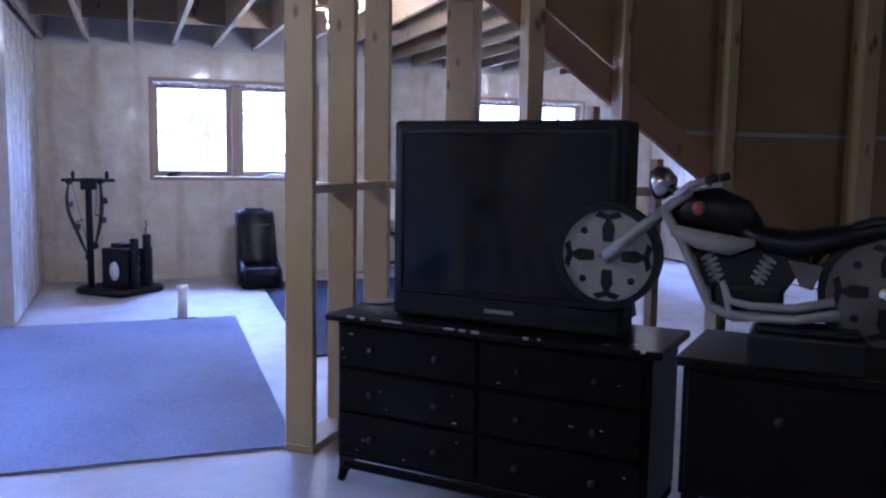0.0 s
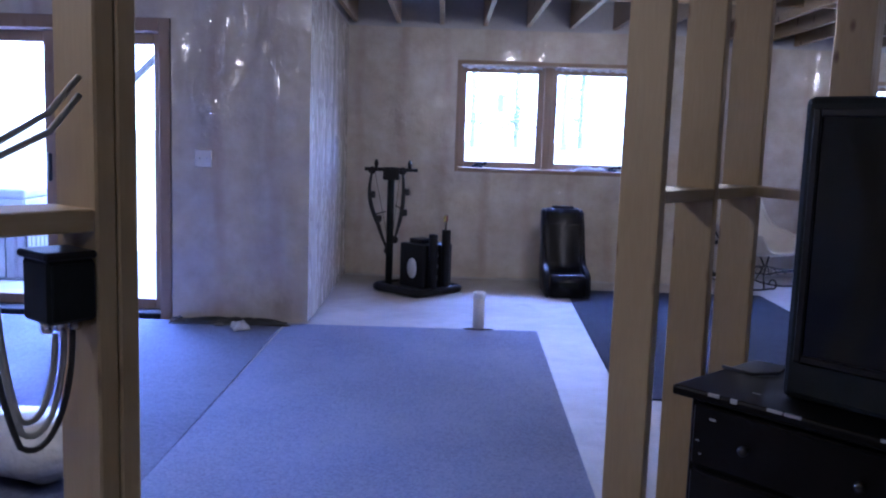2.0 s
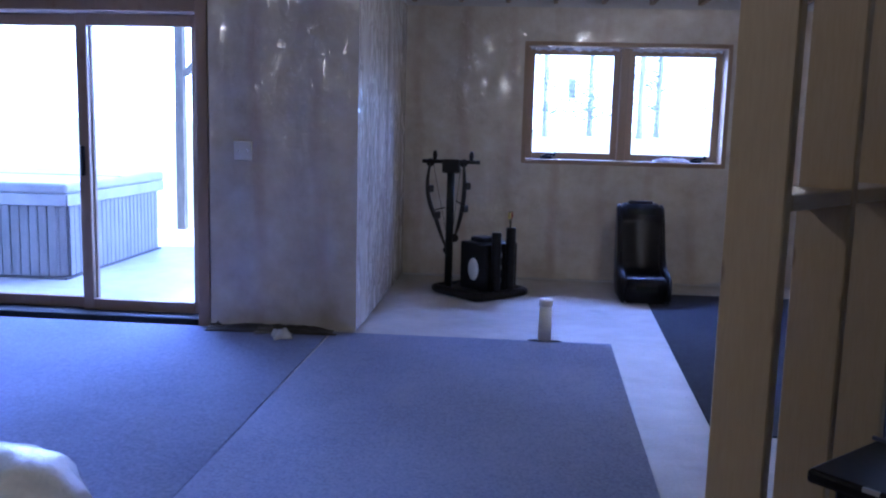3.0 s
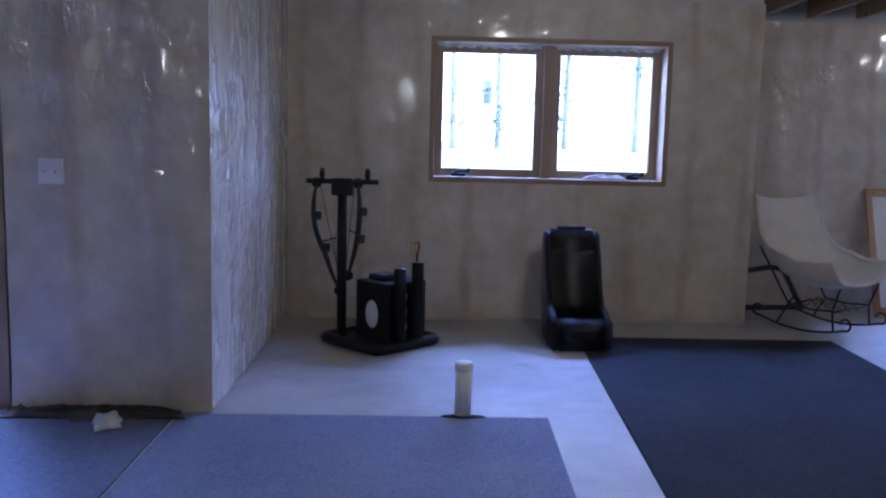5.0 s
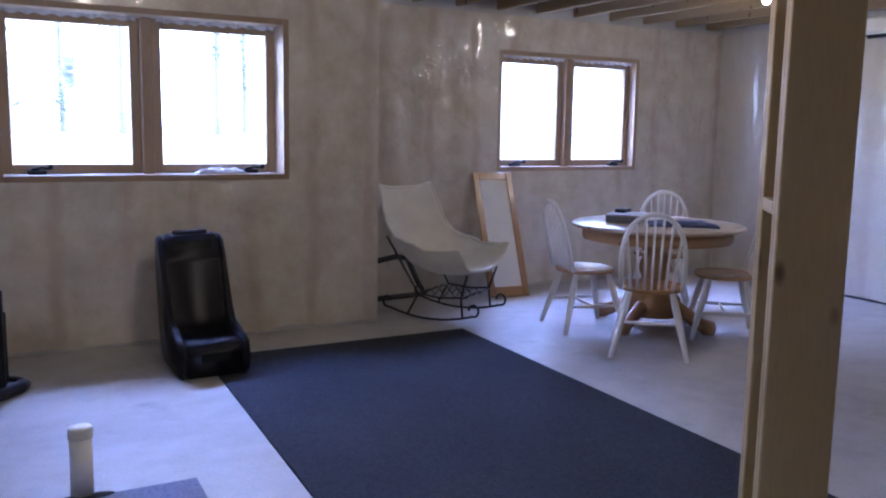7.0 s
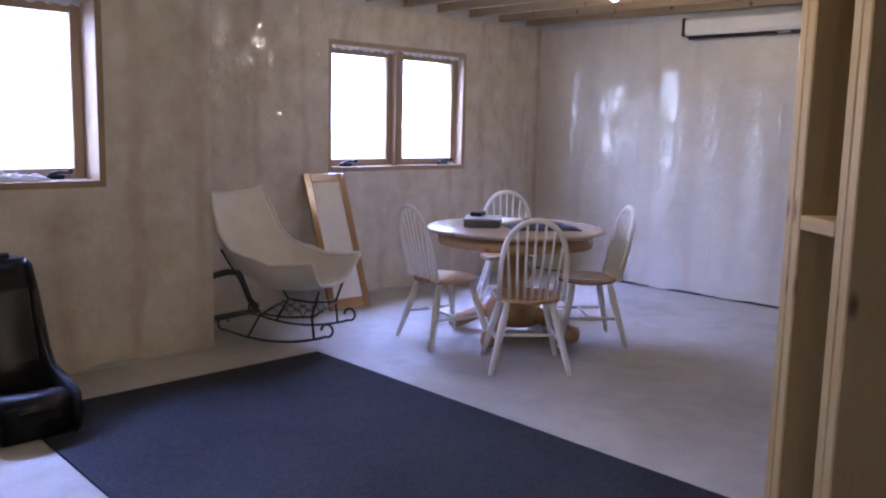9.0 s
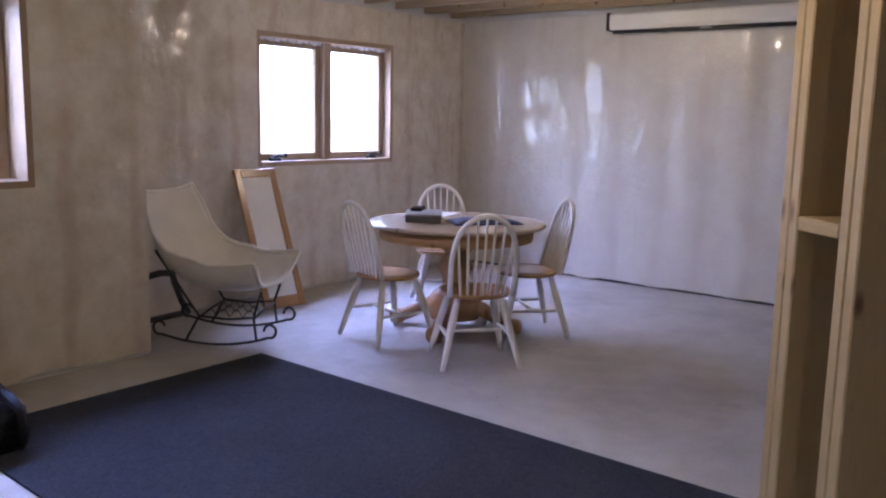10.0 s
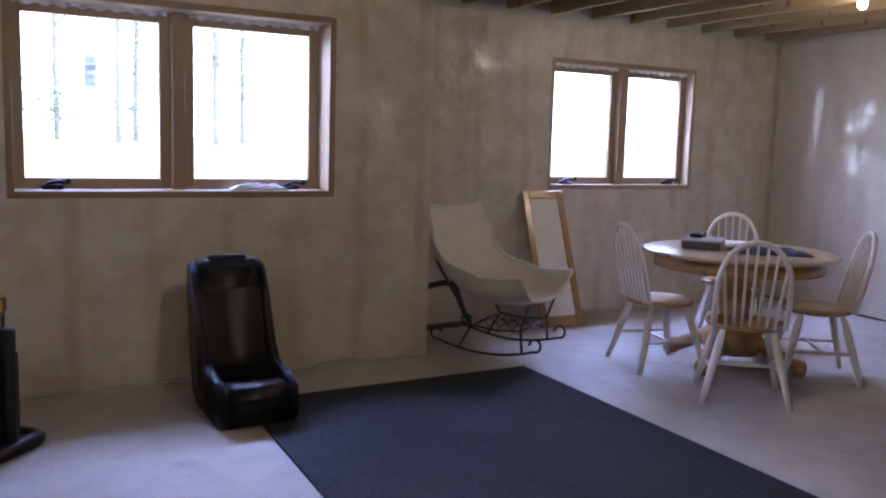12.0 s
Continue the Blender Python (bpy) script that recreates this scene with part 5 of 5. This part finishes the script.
eb = thing("junction_box", wall_pose(-1.69, LW, 1.075), "grey metal junction box screwed to a stud", "junction box")
bm = bmesh.new()
box(bm, -0.075, 0.008, -0.07, 0.02, -0.06, 0.045, 0.005)
part("box", bm, GREY_CASE, eb)
bm = bmesh.new()
box(bm, -0.07, 0.004, -0.076, -0.071, -0.055, 0.04, 0.002)
part("cover", bm, GREY_CASE, eb)
bm = bmesh.new()
box(bm, -0.082, 0.008, -0.078, 0.025, 0.046, 0.06, 0.004)
part("lid", bm, BLACK, eb, "black lid")
for k in range(3):
    bm = bmesh.new()
    lathe(bm, [(0.009, -0.082), (0.011, -0.078), (0.011, -0.061), (0.008, -0.06)], 12, pose(-0.055 + 0.025 * k, -0.02, 0))
    part("cable_clamp", bm, CHROME, eb, "", True)
for k, (dip, out, mat) in enumerate(((0.21, 0.075, DARK_CABLE), (0.18, 0.06, CABLE), (0.15, 0.05, CABLE))):
    pts = []
    for i in range(21):
        f = i / 20
        a = math.pi * f
        pts.append(at_wall(-1.70 - 0.02 * k - out * 1.9 * (1 - math.cos(a)) / 2, LW + 0.02 + 0.01 * k, 0.995 - dip * math.sin(a) * 0.95 + 0.35 * max(0.0, f - 0.6)))
    bm = bmesh.new()
    tube(bm, pts, 0.0055, 7)
    solid("electric_cable", bm, mat, "loop of electric cable hanging below a junction box", "cable", "hanging cables", smooth=True)
for k in range(2):
    bm = bmesh.new()
    tube(bm, [at_wall(-1.70, LW + 0.06, 1.42 - 0.03 * k), at_wall(-1.76, LW + 0.08, 1.36 - 0.03 * k), at_wall(-1.86, LW + 0.08, 1.30 - 0.02 * k), at_wall(-1.96, LW + 0.075, 1.24), at_wall(-2.03, LW + 0.078, 1.1), at_wall(-2.04, LW + 0.075, 0.7)], 0.0055, 7)
    solid("electric_cable", bm, CABLE, "grey electric cable run along the studs", "cable", "hanging cables", smooth=True)


def plastic_roll(x0, y0, x1, y1, r):
    """A slumped roll of insulation in shiny film, its ends gathered."""
    bm = bmesh.new()
    a, b = Vector((x0, y0, 0)), Vector((x1, y1, 0))
    d = (b - a).normalized()
    sd = Vector((-d.y, d.x, 0))
    n, m2 = 26, 28
    rings = []
    for i in range(n + 1):
        f = i / n
        k = min(1.0, 0.35 + 2.2 * min(f, 1 - f))
        ring = []
        for t in range(m2):
            an = 2 * math.pi * t / m2
            rr = r * k * (1 + 0.10 * noise.noise((f * 7, math.cos(an) * 1.6, math.sin(an) * 1.6)) + 0.05 * math.sin(an * 9 + 3 * noise.noise((f * 9, an, 1))) * (1.3 - k))
            z = r * 0.82 + rr * math.sin(an) * 0.82
            ring.append(bm.verts.new(a.lerp(b, f) + sd * rr * 1.15 * math.cos(an) + Vector((0, 0, max(0.0, z)))))
        rings.append(ring)
    for q0, q1 in zip(rings, rings[1:]):
        for t in range(m2):
            bm.faces.new((q0[t], q0[(t + 1) % m2], q1[(t + 1) % m2], q1[t]))
    bm.faces.new(rings[0][::-1]), bm.faces.new(rings[-1])
    ob = solid("insulation_roll", bm, FILM, "slumped insulation roll in shiny white plastic film", "insulation roll", smooth=True)
    ob.location.z = 0.012


plastic_roll(-0.92, -5.22, -0.30, -5.46, 0.155)

# ---- outdoors ----
bm = bmesh.new()
n = 24
ext = [-400, -150, -60, -30, -15, -8, -4.5] + [-4.2 + 12.2 * i / 10 for i in range(11)] + [12, 20, 40, 90, 200, 400]
eyy = [W0Y + 0.31, 0.0, 0.95, 2, 3.5, 5, 8, 12, 18, 26, 40, 80, 180, 400]
gv = {(i, j): bm.verts.new((x, y, -0.12 + (0.0 if y < 4 else 0.05 * (y - 4) * (1 if y < 26 else 26 / y)))) for i, x in enumerate(ext) for j, y in enumerate(eyy)}
for i in range(len(ext) - 1):
    for j in range(len(eyy) - 1):
        if ext[i + 1] > -0.28 and ext[i] < EX + 0.3 and eyy[j] < 0.94:
            continue
        bm.faces.new((gv[i, j], gv[i + 1, j], gv[i + 1, j + 1], gv[i, j + 1]))
structure("ground", bm, GROUND, "dry pale grass rising to trees", "ground")
bm = bmesh.new()
box(bm, -6.0, -0.5, W0Y + 0.305, 2.9, -0.2, -0.055, 0.01)
structure("patio", bm, PATIO, "pale concrete patio outside the sliding door", "patio")

bm = bmesh.new()
ring = [(150 * math.cos(math.radians(a)), 150 * math.sin(math.radians(a))) for a in range(-10, 191, 5)]
lo = [bm.verts.new((x, y, -2)) for x, y in ring]
hi = [bm.verts.new((x, y, 90)) for x, y in ring]
for k in range(len(ring) - 1):
    bm.faces.new((lo[k], lo[k + 1], hi[k + 1], hi[k]))
haze = Mat("bright_haze", 0.9)
haze.color(haze.ramp(haze.noise(0.02, 4), [(0.3, (0.7, 0.74, 0.8)), (0.7, (0.8, 0.82, 0.86))]))
haze.set("Emission Color", (0.66, 0.74, 1.0, 1)).set("Emission Strength", 1.15)
structure("backdrop", bm, haze.m, "bright hazy overcast sky beyond the trees", "sky")

hw = thing("hot_tub", pose(-3.65, -0.20, -0.055, 0, 0, 0) @ Matrix.Diagonal((1, 1, 0.95, 1)), "hot tub with dark slatted sides and a pale cover", "hot tub")
bm = bmesh.new()
box(bm, -0.98, 0.98, -0.93, 0.93, 0.0, 0.80, 0.10, None, 3)
part("shell", bm, TUB_SIDE, hw)
for k in range(22):
    y = -0.84 + 0.08 * k
    bm = bmesh.new()
    box(bm, 0.978, 0.998, y - 0.036, y + 0.036, 0.08, 0.72, 0.004)
    part("slat", bm, TUB_SIDE, hw)
for k in range(23):
    x = -0.88 + 0.08 * k
    bm = bmesh.new()
    box(bm, x - 0.036, x + 0.036, -0.948, -0.928, 0.08, 0.72, 0.004)
    part("slat", bm, TUB_SIDE, hw)
bm = bmesh.new()
box(bm, -1.03, 1.03, -0.98, 0.98, 0.802, 0.90, 0.03, None, 3)
part("cover", bm, TUB_LID, hw, "pale padded cover")
bm = bmesh.new()
for x0, x1, y0, y1 in ((-1.02, 1.02, -0.985, -0.968), (1.012, 1.029, -0.966, 0.966)):
    box(bm, x0, x1, y0, y1, 0.70, 0.803, 0.005)
part("cover_skirt", bm, TUB_LID, hw, "pale vinyl flap round the cover")
bm = bmesh.new()
box(bm, -0.99, 1.002, -0.955, 0.955, 0.0, 0.075, 0.01)
part("plinth", bm, DECK, hw, "dark kick plinth")
bm = bmesh.new()
box(bm, -1.035, 1.035, -0.012, 0.012, 0.895, 0.906, 0.003)
part("cover_seam", bm, TUB_SIDE, hw)
dp = thing("deck_post", pose(-3.22, 2.77, -0.055), "dark timber deck post with a brace", "post")
bm = bmesh.new()
box(bm, -0.055, 0.055, -0.055, 0.055, 0, 2.75, 0.006)
part("post", bm, DECK, dp)
bm = bmesh.new()
box(bm, -0.035, 0.035, -0.05, 0.05, 0, 1.1, 0.004, pose(0.06, 0, 1.95, 0, 45, 0))
part("brace", bm, DECK, dp)
bm = bmesh.new()
box(bm, -3.2, 3.0, -0.05, 0.05, 2.752, 3.0, 0.006)
part("beam", bm, DECK, dp)


def tree(x, y, h, seed):
    rnd = random.Random(seed)
    t = thing("tree", pose(x, y, 0.3), "tall slim tree, its bark colour paled for glare, with a thin green crown", "tree", "trees behind the house")
    bm = bmesh.new()
    lean = rnd.uniform(-0.3, 0.3)
    pts = [(lean * (k / 6) ** 2, 0.15 * math.sin(k + seed), h * k / 6 - 0.5) for k in range(7)]
    tube(bm, pts, [0.17 * (1 - 0.13 * k) for k in range(7)], 9)
    limbs = []
    for k in range(20):
        z = h * rnd.uniform(0.08, 0.97)
        a, ln = rnd.uniform(0, 6.28), rnd.uniform(0.8, 2.2) * (1.15 - z / h * 0.6)
        p0 = Vector((lean * (z / h) ** 2, 0, z))
        p1 = p0 + Vector((ln * math.cos(a), ln * math.sin(a), ln * rnd.uniform(0.2, 0.6)))
        tube(bm, [p0, p0.lerp(p1, 0.5) + Vector((0, 0, 0.08)), p1], [0.05, 0.035, 0.012], 6)
        limbs.append((p0, p1))
    part("trunk", bm, BARK, t, "", True)
    vs, fs = [], []
    for p0, p1 in limbs:
        for _ in range(110):
            c = p0.lerp(p1, rnd.uniform(0.35, 1.1)) + Vector((rnd.gauss(0, 0.6), rnd.gauss(0, 0.6), rnd.gauss(0, 0.55)))
            a = Vector((rnd.gauss(0, 1), rnd.gauss(0, 1), rnd.gauss(0, 1))).normalized() * rnd.uniform(0.05, 0.10)
            b = a.orthogonal().normalized() * a.length * 0.5
            k = len(vs)
            vs += [c - a, c + b, c + a, c - b]
            fs.append((k, k + 1, k + 2, k + 3))
    me = bpy.data.meshes.new("crown")
    me.from_pydata([tuple(v) for v in vs], [], fs)
    me.materials.append(LEAF)
    cr = new("crown", me)
    cr.parent = t


for k, (x, y, h) in enumerate(((-9, 34, 13), (-5, 38, 14), (-1, 33, 13), (2.2, 30, 14), (4.6, 36, 15), (6.4, 31, 13), (8.2, 38, 15), (10.4, 32, 14),
                               (13.0, 37, 15), (16.0, 33, 14), (19.5, 38, 15), (24.0, 35, 14))):
    tree(x, y, h, 40 + k)

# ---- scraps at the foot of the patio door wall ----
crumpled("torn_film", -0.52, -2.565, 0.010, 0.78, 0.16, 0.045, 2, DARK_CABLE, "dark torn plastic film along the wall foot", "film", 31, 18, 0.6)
crumpled("plastic_scrap", -0.42, -2.70, 0.010, 0.12, 0.20, 0.06, 25, FILM, "small torn scrap of pale plastic on the carpet", "scrap", 37, 10, 0.8)
